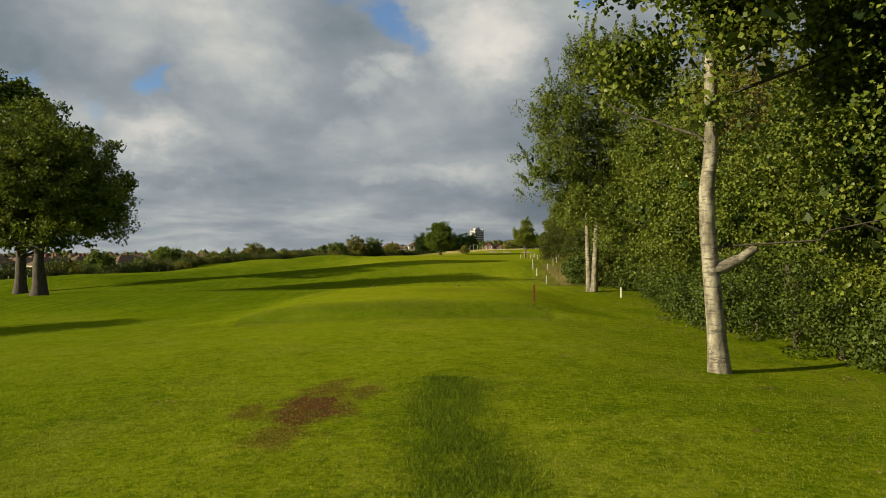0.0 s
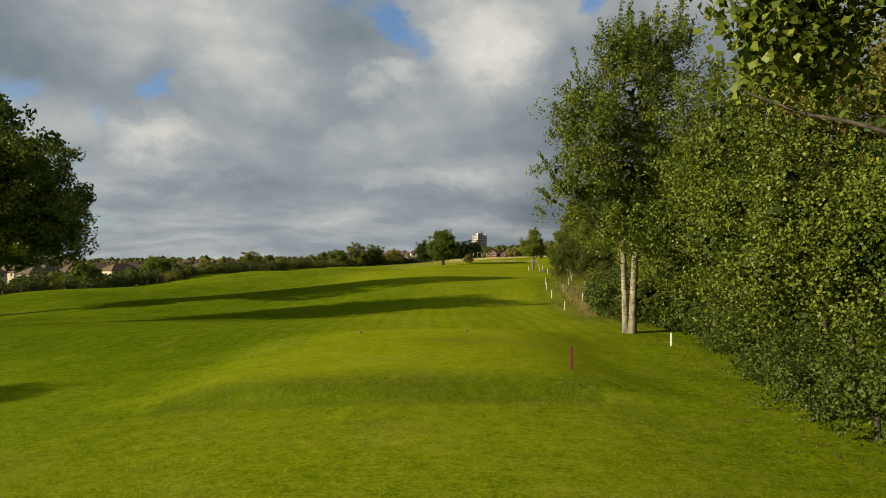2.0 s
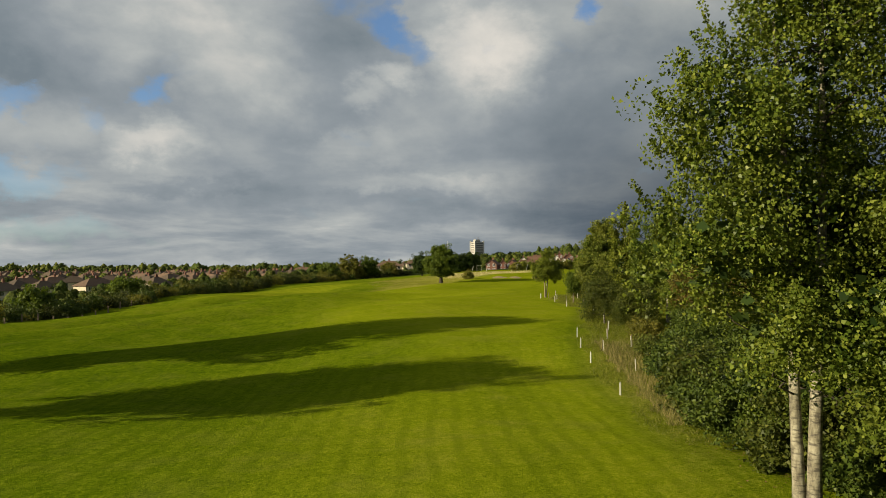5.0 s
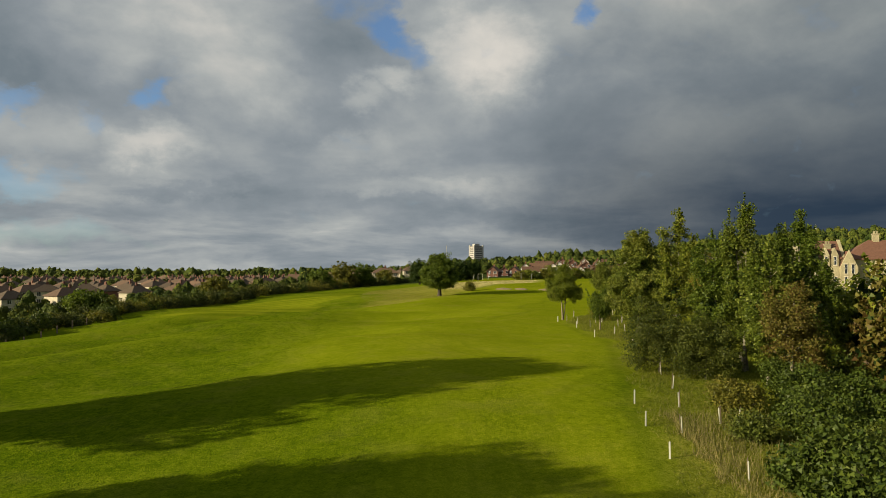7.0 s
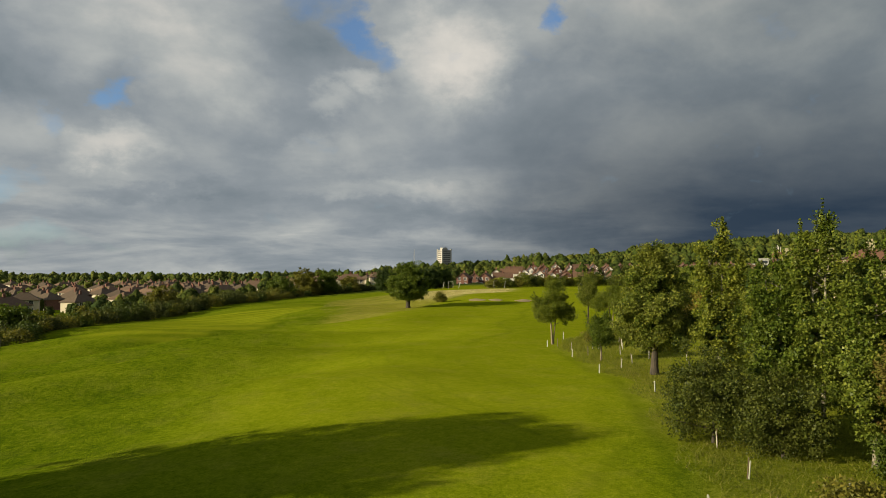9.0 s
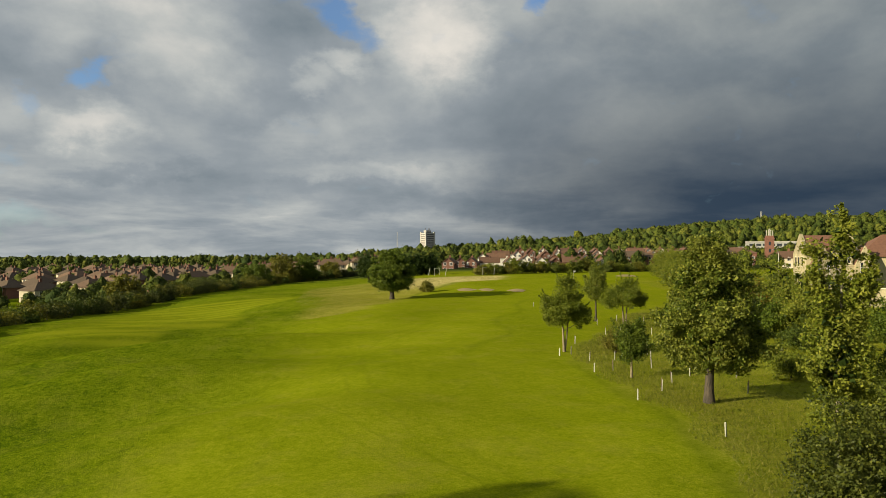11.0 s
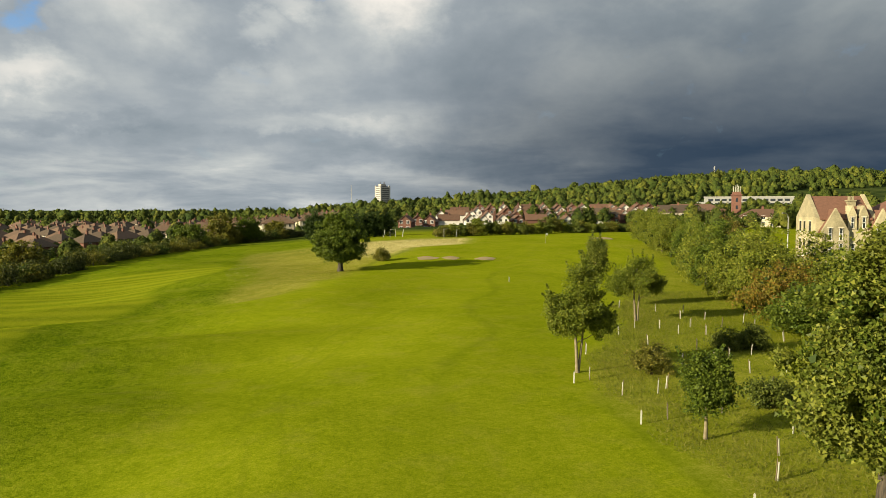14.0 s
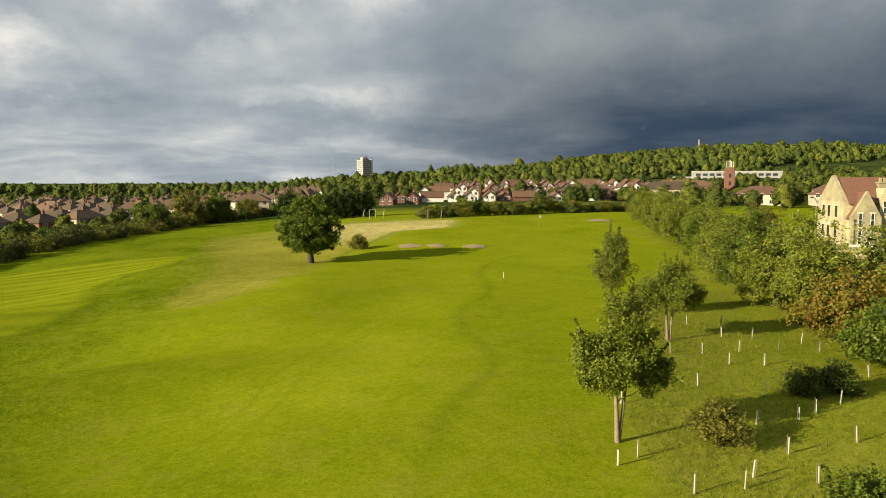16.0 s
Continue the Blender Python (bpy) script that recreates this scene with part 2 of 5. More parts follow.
def plan_scale(v):
    k = np.clip((np.asarray(v, float) - 55) / 20, 0, 1)
    return PLAN_S + (1 - PLAN_S) * k * k * (3 - 2 * k)


def plan(u, v):
    """Paced place to true place, with the scale there."""
    s = plan_scale(v)
    return PLAN_C[0] + s * (np.asarray(u, float) - PLAN_C[0]), PLAN_C[1] + s * (np.asarray(v, float) - PLAN_C[1]), s


PACED = np.concatenate([[-9000.0], np.arange(50, 80, 0.25), [9000.0]])


def unplan(x, y):
    """True place to paced place."""
    v = np.interp(y, PLAN_C[1] + plan_scale(PACED) * (PACED - PLAN_C[1]), PACED)
    s = plan_scale(v)
    return PLAN_C[0] + (np.asarray(x, float) - PLAN_C[0]) / s, v, s


BUNKERS = ((14.3, 214.7, 2.0), (18.6, 214.6, 1.6), (24.6, 213.2, 1.9), (60.4, 251, 2.9))


def hill_height(x, y):
    """Wooded ridge beyond the town."""
    ridge = sig((y - 720 - 0.10 * x) / 130) * (4 + 72 * sig((x - 400) / 150) - 18 * sig((x - 800) / 80))
    return ridge * sig((x + 150) / 160)


def height(x, y):
    tx, ty = np.asarray(x, float), np.asarray(y, float)
    x, y, s = unplan(tx, ty)
    z = 0.75 + 0.3 * sig((y - 48) / 5) + 3.25 * sig((y - 72.5) / 5.8) + 0.3 * sig((y - 118) / 8)
    z = z + 1.8 * sig((y - 212) / 8) * sig((x + 4) / 6) + 1.3 * sig((y - 240) / 10) * sig((x - 10) / 12)
    left = np.where(x < 0, -x, 0.0)
    left = np.sqrt(left * left + 16) - 4
    slope = 0.055 + 0.012 * sig((y - 90) / 12) - 0.036 * sig((y - 180) / 22)
    z = z - slope * np.minimum(left, 70)
    z = z - 3.2 * sig((-x - 80) / 7) - 0.008 * np.clip(left - 80, 0, 200)
    # tee platform and the soft hollow before it
    z = z + 0.70 * sig((x + 9.2) / 0.8) * sig((6.0 - x) / 1.0) * sig((y - 32.7 - 0.2 * np.sin(x / 1.9)) / 0.20) * sig((50 - y) / 0.8)
    z = z - 0.3 * bell(x, y, 9.5, 24, 5, 16)
    # fairway swells
    z = z + 0.5 * np.sin(x / 9.0 + y / 13.0) * sig((y - 90) / 10) * sig((-x - 6) / 8) * sig((260 - y) / 15)
    z = z + 0.22 * np.sin(x / 4.3 - y / 10.0 + 1.0) * sig((y - 95) / 8) * sig((230 - y) / 10) * sig((12 - x) / 4)
    z = z + 0.5 * bell(x, y, -22, 128, 9, 7) + 0.4 * bell(x, y, -34, 118, 8, 6)
    z = z + 0.80 * np.sin(y / 3.3 - x / 6.5 + 1.4 * np.sin(x / 12.0)) * sig((y - 92) / 6) * sig((176 - y) / 6) * sig((-x - 9) / 4) * sig((x + 66) / 5)
    z = z + 0.10 * np.sin(y / 2.1 - x / 9.0 + 1.1 * np.sin(x / 7.0)) * sig((y - 60) / 4) * sig((230 - y) / 8) * sig((10 - x) / 4)
    # far land
    far = sig((y - 340) / 25)
    z = z * (1 - far) + far * (7.5 - 8.0 * sig((-x - 35) / 25))
    # banks of the sand bunkers
    for bx, by, br in BUNKERS:
        z = z + 0.42 * bell(x, y, bx, by + 0.9 * br, br * 1.25, br * 0.75)
    z = PLAN_C[2] + s * (z - PLAN_C[2])
    return z + hill_height(x, y) + 0.8 * bell(tx, ty, -33, 60, 15, 12)


def gz(x, y):
    return float(height(x, y))


def axis_points(lo, hi, step, reach, grow=1.22):
    mid = list(np.arange(lo, hi + 1e-6, step))
    out, d, v = [], step, hi
    while v < reach:
        d *= grow
        v += d
        out.append(v)
    pre, d, v = [], step, lo
    while v > -reach:
        d *= grow
        v -= d
        pre.append(v)
    return np.array(pre[::-1] + mid + out)


def grid_mesh(name, xs, ys, zfun):
    X, Y = np.meshgrid(xs, ys)
    Z = zfun(X, Y)
    nx, ny = len(xs), len(ys)
    co = np.stack([X, Y, Z], -1).reshape(-1, 3)
    i = np.arange(nx * ny).reshape(ny, nx)
    q = np.stack([i[:-1, :-1], i[:-1, 1:], i[1:, 1:], i[1:, :-1]], -1).reshape(-1, 4)
    return raw_mesh(name, co, q), X.ravel(), Y.ravel()


def raw_mesh(name, co, faces, smooth=True):
    """A mesh from arrays of corners and equal-sided faces."""
    me = bpy.data.meshes.new(name)
    n, k = faces.shape
    me.vertices.add(len(co))
    me.vertices.foreach_set("co", np.ascontiguousarray(co, dtype=np.float32).ravel())
    me.loops.add(n * k)
    me.loops.foreach_set("vertex_index", np.ascontiguousarray(faces, dtype=np.int32).ravel())
    me.polygons.add(n)
    me.polygons.foreach_set("loop_start", np.arange(0, n * k, k, dtype=np.int32))
    me.polygons.foreach_set("loop_total", np.full(n, k, dtype=np.int32))
    if smooth:
        me.polygons.foreach_set("use_smooth", np.ones(n, dtype=bool))
    me.update(calc_edges=True)
    me.validate()
    return me


def grass_ground():
    def make(nt, bs):
        pos = world_pos(nt)
        a = nt.nodes.new("ShaderNodeAttribute")
        a.attribute_name = "cut"
        sep = nt.nodes.new("ShaderNodeSeparateColor")
        nt.links.new(a.outputs["Color"], sep.inputs[0])
        fair, rough, worn = sep.outputs
        a2 = nt.nodes.new("ShaderNodeAttribute")
        a2.attribute_name = "mow"
        sep2 = nt.nodes.new("ShaderNodeSeparateColor")
        nt.links.new(a2.outputs["Color"], sep2.inputs[0])
        slope, banded, trodden = sep2.outputs
        n1 = noise_tex(nt, pos, 0.11, 5, 0.6)
        n2 = noise_tex(nt, pos, 0.8, 6, 0.62)
        n3 = noise_tex(nt, pos, 11, 6, 0.85)
        n4 = noise_tex(nt, pos, 3.2, 5, 0.7)
        mix = math_node(nt, "ADD", math_node(nt, "ADD", math_node(nt, "MULTIPLY", n1, 0.18), math_node(nt, "MULTIPLY", n4, 0.20)), math_node(nt, "ADD", math_node(nt, "MULTIPLY", n2, 0.12), math_node(nt, "MULTIPLY", n3, 0.50)))
        semi = ramp(nt, mix, (0.42, (0.036, 0.068, 0.003)), (0.5, (0.104, 0.140, 0.004)), (0.58, (0.190, 0.208, 0.012)))
        mown = ramp(nt, mix, (0.41, (0.094, 0.126, 0.003)), (0.5, (0.154, 0.183, 0.005)), (0.59, (0.216, 0.234, 0.013)))
        straw = ramp(nt, mix, (0.41, (0.085, 0.092, 0.010)), (0.5, (0.20, 0.185, 0.026)), (0.60, (0.36, 0.30, 0.10)))
        soil = ramp(nt, n3, (0.35, (0.040, 0.016, 0.008)), (0.65, (0.115, 0.046, 0.022)))
        col = mixc(nt, fair, semi, mown)
        thatch = math_node(nt, "MULTIPLY", ramp(nt, noise_tex(nt, pos, 0.35, 6, 0.65), (0.50, 0.0), (0.70, 0.32)), ramp(nt, n3, (0.35, 0.3), (0.6, 1.0)))
        col = mixc(nt, thatch, col, (0.21, 0.185, 0.035))
        lush = math_node(nt, "MULTIPLY", ramp(nt, noise_tex(nt, pos, 0.22, 5, 0.6, 0.6), (0.54, 0.0), (0.74, 0.3)), math_node(nt, "SUBTRACT", 1.0, math_node(nt, "MULTIPLY", fair, 0.85)))
        col = mixc(nt, lush, col, (0.05, 0.092, 0.003))
        px = nt.nodes.new("ShaderNodeSeparateXYZ")
        nt.links.new(pos, px.inputs[0])
        lane = math_node(nt, "SINE", math_node(nt, "ADD", math_node(nt, "MULTIPLY", px.outputs[0], 6.2), math_node(nt, "ADD", math_node(nt, "MULTIPLY", px.outputs[1], 0.16), math_node(nt, "MULTIPLY", n1, 9.0))))
        lane = math_node(nt, "MULTIPLY", ramp(nt, math_node(nt, "ADD", math_node(nt, "MULTIPLY", lane, 0.5), 0.5), (0.5, 0.0), (0.9, 0.40)), math_node(nt, "MULTIPLY", ramp(nt, n2, (0.40, 0.1), (0.6, 1.0)), ramp(nt, math_node(nt, "MULTIPLY", px.outputs[1], 0.01), (0.42, 0.0), (0.46, 1.0), (0.62, 1.0), (0.85, 0.12))))
        col = mixc(nt, lane, col, (0.060, 0.092, 0.003))
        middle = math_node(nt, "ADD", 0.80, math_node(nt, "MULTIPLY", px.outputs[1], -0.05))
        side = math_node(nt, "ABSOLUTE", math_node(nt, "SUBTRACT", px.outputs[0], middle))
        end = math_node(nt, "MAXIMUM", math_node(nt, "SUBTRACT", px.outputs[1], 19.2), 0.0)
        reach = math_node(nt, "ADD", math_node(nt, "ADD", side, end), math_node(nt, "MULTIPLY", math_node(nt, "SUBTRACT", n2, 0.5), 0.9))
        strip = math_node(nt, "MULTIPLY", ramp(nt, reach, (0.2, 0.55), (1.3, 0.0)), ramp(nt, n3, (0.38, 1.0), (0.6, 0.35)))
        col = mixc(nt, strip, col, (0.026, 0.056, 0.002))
        # darker turf; by the wood edge this also carries the trees' shade as colour
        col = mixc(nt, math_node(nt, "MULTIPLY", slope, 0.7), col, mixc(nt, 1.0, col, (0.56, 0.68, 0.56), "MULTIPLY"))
        col = mixc(nt, banded, col, mixc(nt, n3, (0.148, 0.178, 0.005), (0.212, 0.230, 0.013)))
        col = mixc(nt, math_node(nt, "MULTIPLY", trodden, 0.7), col, (0.050, 0.080, 0.004))
        col = mixc(nt, rough, col, straw)
        hay = ramp(nt, mix, (0.42, (0.24, 0.215, 0.055)), (0.5, (0.44, 0.38, 0.155)), (0.58, (0.62, 0.53, 0.26)))
        col = mixc(nt, math_node(nt, "MULTIPLY", a.outputs["Alpha"], ramp(nt, n2, (0.35, 0.35), (0.6, 1.0))), col, hay)
        ragged = noise_tex(nt, pos, 1.5, 8, 0.72)
        wornmask = math_node(nt, "MULTIPLY", worn, ramp(nt, noise_tex(nt, pos, 1.6, 7, 0.75), (0.40, 0.0), (0.54, 0.8)))
        for cx, cy, r in ((-2.05, 16.9, 0.60), (-1.40, 18.0, 0.30), (-2.95, 16.7, 0.26), (-1.95, 18.6, 0.30), (-2.2, 15.2, 0.34)):
            here = nt.nodes.new("ShaderNodeVectorMath")
            here.operation = "MULTIPLY_ADD"
            here.inputs[1].default_value, here.inputs[2].default_value = (1, 0.45, 0), (-cx, -cy * 0.45, 0)
            nt.links.new(pos, here.inputs[0])
            span = nt.nodes.new("ShaderNodeVectorMath")
            span.operation = "LENGTH"
            nt.links.new(here.outputs[0], span.inputs[0])
            d = math_node(nt, "ADD", math_node(nt, "DIVIDE", span.outputs["Value"], r * 1.25), math_node(nt, "MULTIPLY", math_node(nt, "SUBTRACT", ragged, 0.5), 2.6))
            bare = math_node(nt, "MULTIPLY", ramp(nt, d, (0.45, 1.0), (1.0, 0.0)), ramp(nt, n3, (0.36, 0.5), (0.49, 0.97 if r > 0.5 else 0.6)))
            wornmask = math_node(nt, "MAXIMUM", wornmask, bare)
        col = mixc(nt, wornmask, col, soil)
        # faint wheel tracks
        for cx, cy, r, w in ((62.0, 128.0, 66.5, 0.16), (62.0, 128.0, 68.2, 0.13), (-70.0, 60.0, 82.0, 0.14), (-70.0, 60.0, 83.6, 0.14), (40.0, 70.0, 38.0, 0.3), (4.0, -6.0, 26.0, 0.22)):
            dd = nt.nodes.new("ShaderNodeVectorMath")
            dd.operation = "DISTANCE"
            fl2 = nt.nodes.new("ShaderNodeVectorMath")
            fl2.operation = "MULTIPLY"
            fl2.inputs[1].default_value = (1, 1, 0)
            nt.links.new(pos, fl2.inputs[0])
            nt.links.new(fl2.outputs[0], dd.inputs[0])
            dd.inputs[1].default_value = (cx, cy, 0)
            off = math_node(nt, "ABSOLUTE", math_node(nt, "ADD", math_node(nt, "SUBTRACT", dd.outputs["Value"], r), math_node(nt, "MULTIPLY", n1, 3.0)))
            line = math_node(nt, "MULTIPLY", ramp(nt, math_node(nt, "DIVIDE", off, w * 2), (0.3, 0.16), (0.9, 0.0)), ramp(nt, n2, (0.40, 0.0), (0.55, 1.0)))
            col = mixc(nt, line, col, (0.045, 0.070, 0.004))
        # woodland floor and gardens of the distance
        sp = nt.nodes.new("ShaderNodeSeparateXYZ")
        nt.links.new(pos, sp.inputs[0])
        town = ramp(nt, math_node(nt, "MULTIPLY", sp.outputs[1], 0.001), (0.300, 0.0), (0.345, 1.0))
        garden = ramp(nt, noise_tex(nt, pos, 0.05, 4, 0.6), (0.4, (0.022, 0.035, 0.010)), (0.6, (0.05, 0.065, 0.018)))
        col = mixc(nt, town, col, garden)
        nt.links.new(col, bs.inputs["Base Color"])
        bs.inputs["Roughness"].default_value = 0.9
        bs.inputs["Specular IOR Level"].default_value = 0.0
        h = math_node(nt, "ADD", math_node(nt, "MULTIPLY", n3, 0.7), math_node(nt, "ADD", n4, math_node(nt, "MULTIPLY", n2, 0.7)))
        gentle = nt.nodes.new("ShaderNodeBump")
        nt.links.new(math_node(nt, "SUBTRACT", 0.75, math_node(nt, "MULTIPLY", fair, 0.5)), gentle.inputs["Strength"])
        gentle.inputs["Distance"].default_value = 0.085
        nt.links.new(h, gentle.inputs["Height"])
        nt.links.new(gentle.outputs[0], bs.inputs["Normal"])
    return material("mown_grass", make)


xs = axis_points(-62, 64, 0.6, 4500, 1.3)
ys = axis_points(0, 264, 0.6, 4500, 1.3)
ys = np.unique(np.concatenate([ys[(ys < 31.0) | (ys > 33.4)], np.arange(31.0, 33.4, 0.15)]))
me, GX, GY = grid_mesh("ground", xs, ys, height)
GX, GY, GS = unplan(GX, GY)
cut = np.zeros((len(GX), 4), dtype=np.float32)
cut[:, 3] = 1
def near_line(v, table):
    """Interpolated edge of a mown area."""
    return np.interp(v, [t[0] for t in table], [t[1] for t in table])


EDGE = ((60, 9.4), (70, 8.5), (77, 8.8), (83, 10), (95, 12.2), (107, 14.6), (120, 14.2), (132, 14.6), (140, 18), (150, 24), (160, 27), (172, 34), (190, 47), (210, 56), (232, 57))
FAIR = ((96, -2), (102.5, 1.2), (106, 3.6), (110, 4.0), (118, 3.5), (125, 3.7), (130, 4.7), (134, 5.6), (138, 7.0), (141, 8.3), (143.7, 10.4), (147.2, 11.6), (151, 12.0), (156, 11.5), (162.8, 12.3), (168.7, 13.9), (173, 16.8), (178, 18.5), (190, 19.7), (198, 22.5), (204, 27), (208, 33), (240, 44))
fair = sig((near_line(GY, FAIR) - GX) / 0.3) * sig((GX + 12 + 3 * np.sin(GY / 11.0)) / 2.5) * sig((GY - 97) / 2) * sig((238 - GY) / 2)
fair = np.maximum(fair, bell(GX, GY, 46, 243, 13, 9) * 1.3)
# second fairway, mown in bands
SECOND = ((136, -31), (155, -28.6), (168, -28), (176, -25), (181, -23.7), (190, -26.3), (195, -27), (203, -25), (208.5, -20.8), (217, -20))
second = sig((near_line(GY, SECOND) - 0.4 * np.sin(GY / 2.1) - GX) / 0.3) * sig((GY - 150) / 1.0) * sig((221 + 0.45 * (GX + 26) * sig((-26 - GX) / 2) - GY) / 0.5) * sig((GX + 47) / 1.0)
bands = 0.5 + 0.5 * np.tanh(2.2 * np.sin((GY - 0.45 * GX) * 1.75))
fair = np.clip(fair - second, 0, 1)
fair = np.maximum(fair, box_soft(GX, GY, -6.2, 5.8, 35, 48.5, 0.3))
passes = 0.16 * np.sin(GX / 1.15 + 0.03 * GY) * sig((GY - 48) / 3) * sig((100 - GY) / 10) * sig((9 - GX) / 1.5) * sig((GX + 3) / 1.5)
cut[:, 0] = np.clip(fair + passes + 0.75 * sig((GX + 9) / 4) * sig((9 - GX) / 1) * sig((GY - 50) / 3) * sig((135 - GY) / 8) + 0.6 * sig((48 - GY) / 3) * sig((GY - 14) / 2.5) * sig((12 - GX) / 2) + 0.2 * sig((13 - GY) / 2.5) + 0.92 * sig((GX - 1) / 1.5) * sig((GY - 95) / 6) * (1 - np.clip(fair, 0, 1)), 0, 1)
edge_in = sig((GX - near_line(GY, EDGE) - 0.4 * np.sin(GY / 1.7)) / 0.35)
rough_r = edge_in * sig((GY - 58) / 2) * sig((236 - GY) / 5) * sig((75 - GX) / 6)
rough_c = sig((GX - near_line(GY, ((170, -8), (176, -12.5), (182, -16), (193, -12.8), (207, -14), (225, -18), (246, -22)))) / 0.8) * sig((near_line(GY, ((170, -12), (178, -8), (193, -1.5), (215, 5), (238, 13), (244, 25), (262, 30))) - GX) / 0.8) * sig((GY - 173) / 1.2) * sig((262 - GY) / 3)
cut[:, 1] = np.clip(0.30 * rough_r + 0.62 * rough_c + box_soft(GX, GY, 10, 13.5, 66, 78, 1.0) * 0.4, 0, 1)
cut[:, 2] = np.clip(0.5 * bell(GX, GY, 0.8, 43, 2.6, 1.6) + 0.3 * bell(GX, GY, 4.2, 42.5, 1.0, 0.9), 0, 1)
cut[:, 3] = np.clip(rough_c * sig((GY - 226 - 2 * np.sin(GX / 3.0)) / 2) * sig((GX - 1.5) / 2), 0, 1)
mow = np.zeros((len(GX), 4), dtype=np.float32)
mow[:, 3] = 1
# longer darker turf on the side slope, darkened further for how light falls on its blades, the banded fairway, and
# lines worn by mowers and feet
side = near_line(GY, ((0, -5), (22, -7), (34, -9.5), (50, -9.5), (55, -8.8), (65, -6.9), (74, -3.5), (81, 0), (90, -6), (100, -12), (130, -14), (150, -16), (170, -24)))
mow[:, 0] = np.clip(sig((side - GX) / (1.2 + 4 * sig((GY - 92) / 6))) * (0.4 + 0.6 * sig((100 - GY) / 10)) * sig((172 - GY) / 4) * (1 - second) * 0.9, 0, 1)
bank = box_soft(GX, GY - 0.2 * np.sin(GX / 1.9), -9.8, 4.6, 32.0, 33.2, 0.12)
mow[:, 0] = np.clip(mow[:, 0] + 0.8 * bank + 0.35 * rough_r, 0, 1)
# dark green turf by the wood, with the shade near the trees painted in
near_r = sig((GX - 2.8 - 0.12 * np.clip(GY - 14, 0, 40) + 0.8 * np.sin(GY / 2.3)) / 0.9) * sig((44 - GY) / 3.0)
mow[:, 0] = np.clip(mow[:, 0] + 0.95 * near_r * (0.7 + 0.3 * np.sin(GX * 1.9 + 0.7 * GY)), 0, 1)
mow[:, 1] = np.clip(second * (0.35 + 0.65 * bands), 0, 1)
rim = np.exp(-((GX - near_line(GY, EDGE) + 0.5) / 0.45) ** 2) * sig((GY - 66) / 3) * sig((128 - GY) / 4)
path_c = np.exp(-((GX - near_line(GY, ((193, -1.5), (215, 5), (225, 9.5), (238, 14), (244, 18), (252, 25), (262, 30)))) / 0.5) ** 2) * sig((GY - 206) / 3) * sig((258 - GY) / 3)
wall_s = np.exp(-((GX - near_line(GY, SECOND) - 1.2) / 0.8) ** 2) * sig((GY - 150) / 2) * sig((218 - GY) / 2)
ring = np.exp(-((GX - near_line(GY, FAIR) - 0.5) / 0.5) ** 2) * sig((GY - 128) / 3) * sig((205 - GY) / 3)
mow[:, 2] = np.clip(0.45 * bank + 0.6 * rim + 0.9 * path_c + 0.2 * wall_s + 0.36 * ring, 0, 1)
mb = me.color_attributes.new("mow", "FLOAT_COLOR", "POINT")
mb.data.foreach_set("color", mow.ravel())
ca = me.color_attributes.new("cut", "FLOAT_COLOR", "POINT")
ca.data.foreach_set("color", cut.ravel())
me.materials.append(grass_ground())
ground = tagged(new("ground", me), "rolling mown grass golf course with rougher edges", "ground", kind="structure")


# ---- sand bunkers ----
def sand_mat():
    def make(nt, bs):
        pos = world_pos(nt)
        n1, n2 = noise_tex(nt, pos, 1.2, 5, 0.6), noise_tex(nt, pos, 30, 4, 0.7)
        nt.links.new(mixc(nt, n1, (0.17, 0.125, 0.052), (0.26, 0.20, 0.092)), bs.inputs["Base Color"])
        bs.inputs["Roughness"].default_value = 0.95
        bump(nt, bs, n2, 0.4, 0.02)
    return material("sand", make)


for bx, by, br in BUNKERS:
    k, j = np.meshgrid(np.linspace(0, 2 * np.pi, 40, endpoint=False), np.linspace(0.02, 1, 8))
    wide = 1 + 0.12 * np.sin(3 * k + bx) + 0.08 * np.sin(5 * k + by)
    SX, SY = bx + np.cos(k) * j * br * 0.95 * wide, by + br * 0.30 + np.sin(k) * j * br * 0.50 * wide
    co = np.stack([SX, SY, height(SX, SY) + 0.06 - 0.02 * j], -1).reshape(-1, 3)
    i = np.arange(320).reshape(8, 40)
    q = np.stack([i[:-1], np.roll(i[:-1], -1, 1), np.roll(i[1:], -1, 1), i[1:]], -1).reshape(-1, 4)
    me = raw_mesh("sand_bunker", co, q)
    me.materials.append(sand_mat())
    tagged(new("sand_bunker", me), "golf bunker of pale raked sand in a bank", "bunker", "bunkers")


# ---- trees ----
def part(name, me, mat, parent, label=""):
    if isinstance(me, bmesh.types.BMesh):
        b = me
        me = bpy.data.meshes.new(name)
        b.to_mesh(me)
        b.free()
    if mat is not None:
        me.materials.append(mat)
    ob = new(name, me)
    ob.parent = parent
    if label:
        ob["label"] = label
    return ob


def empty(name, x, y, z, rz=0.0):
    ob = new(name)
    ob.matrix_basis = pose(x, y, z, 0, 0, rz)
    ob.empty_display_size = 0.2
    return ob


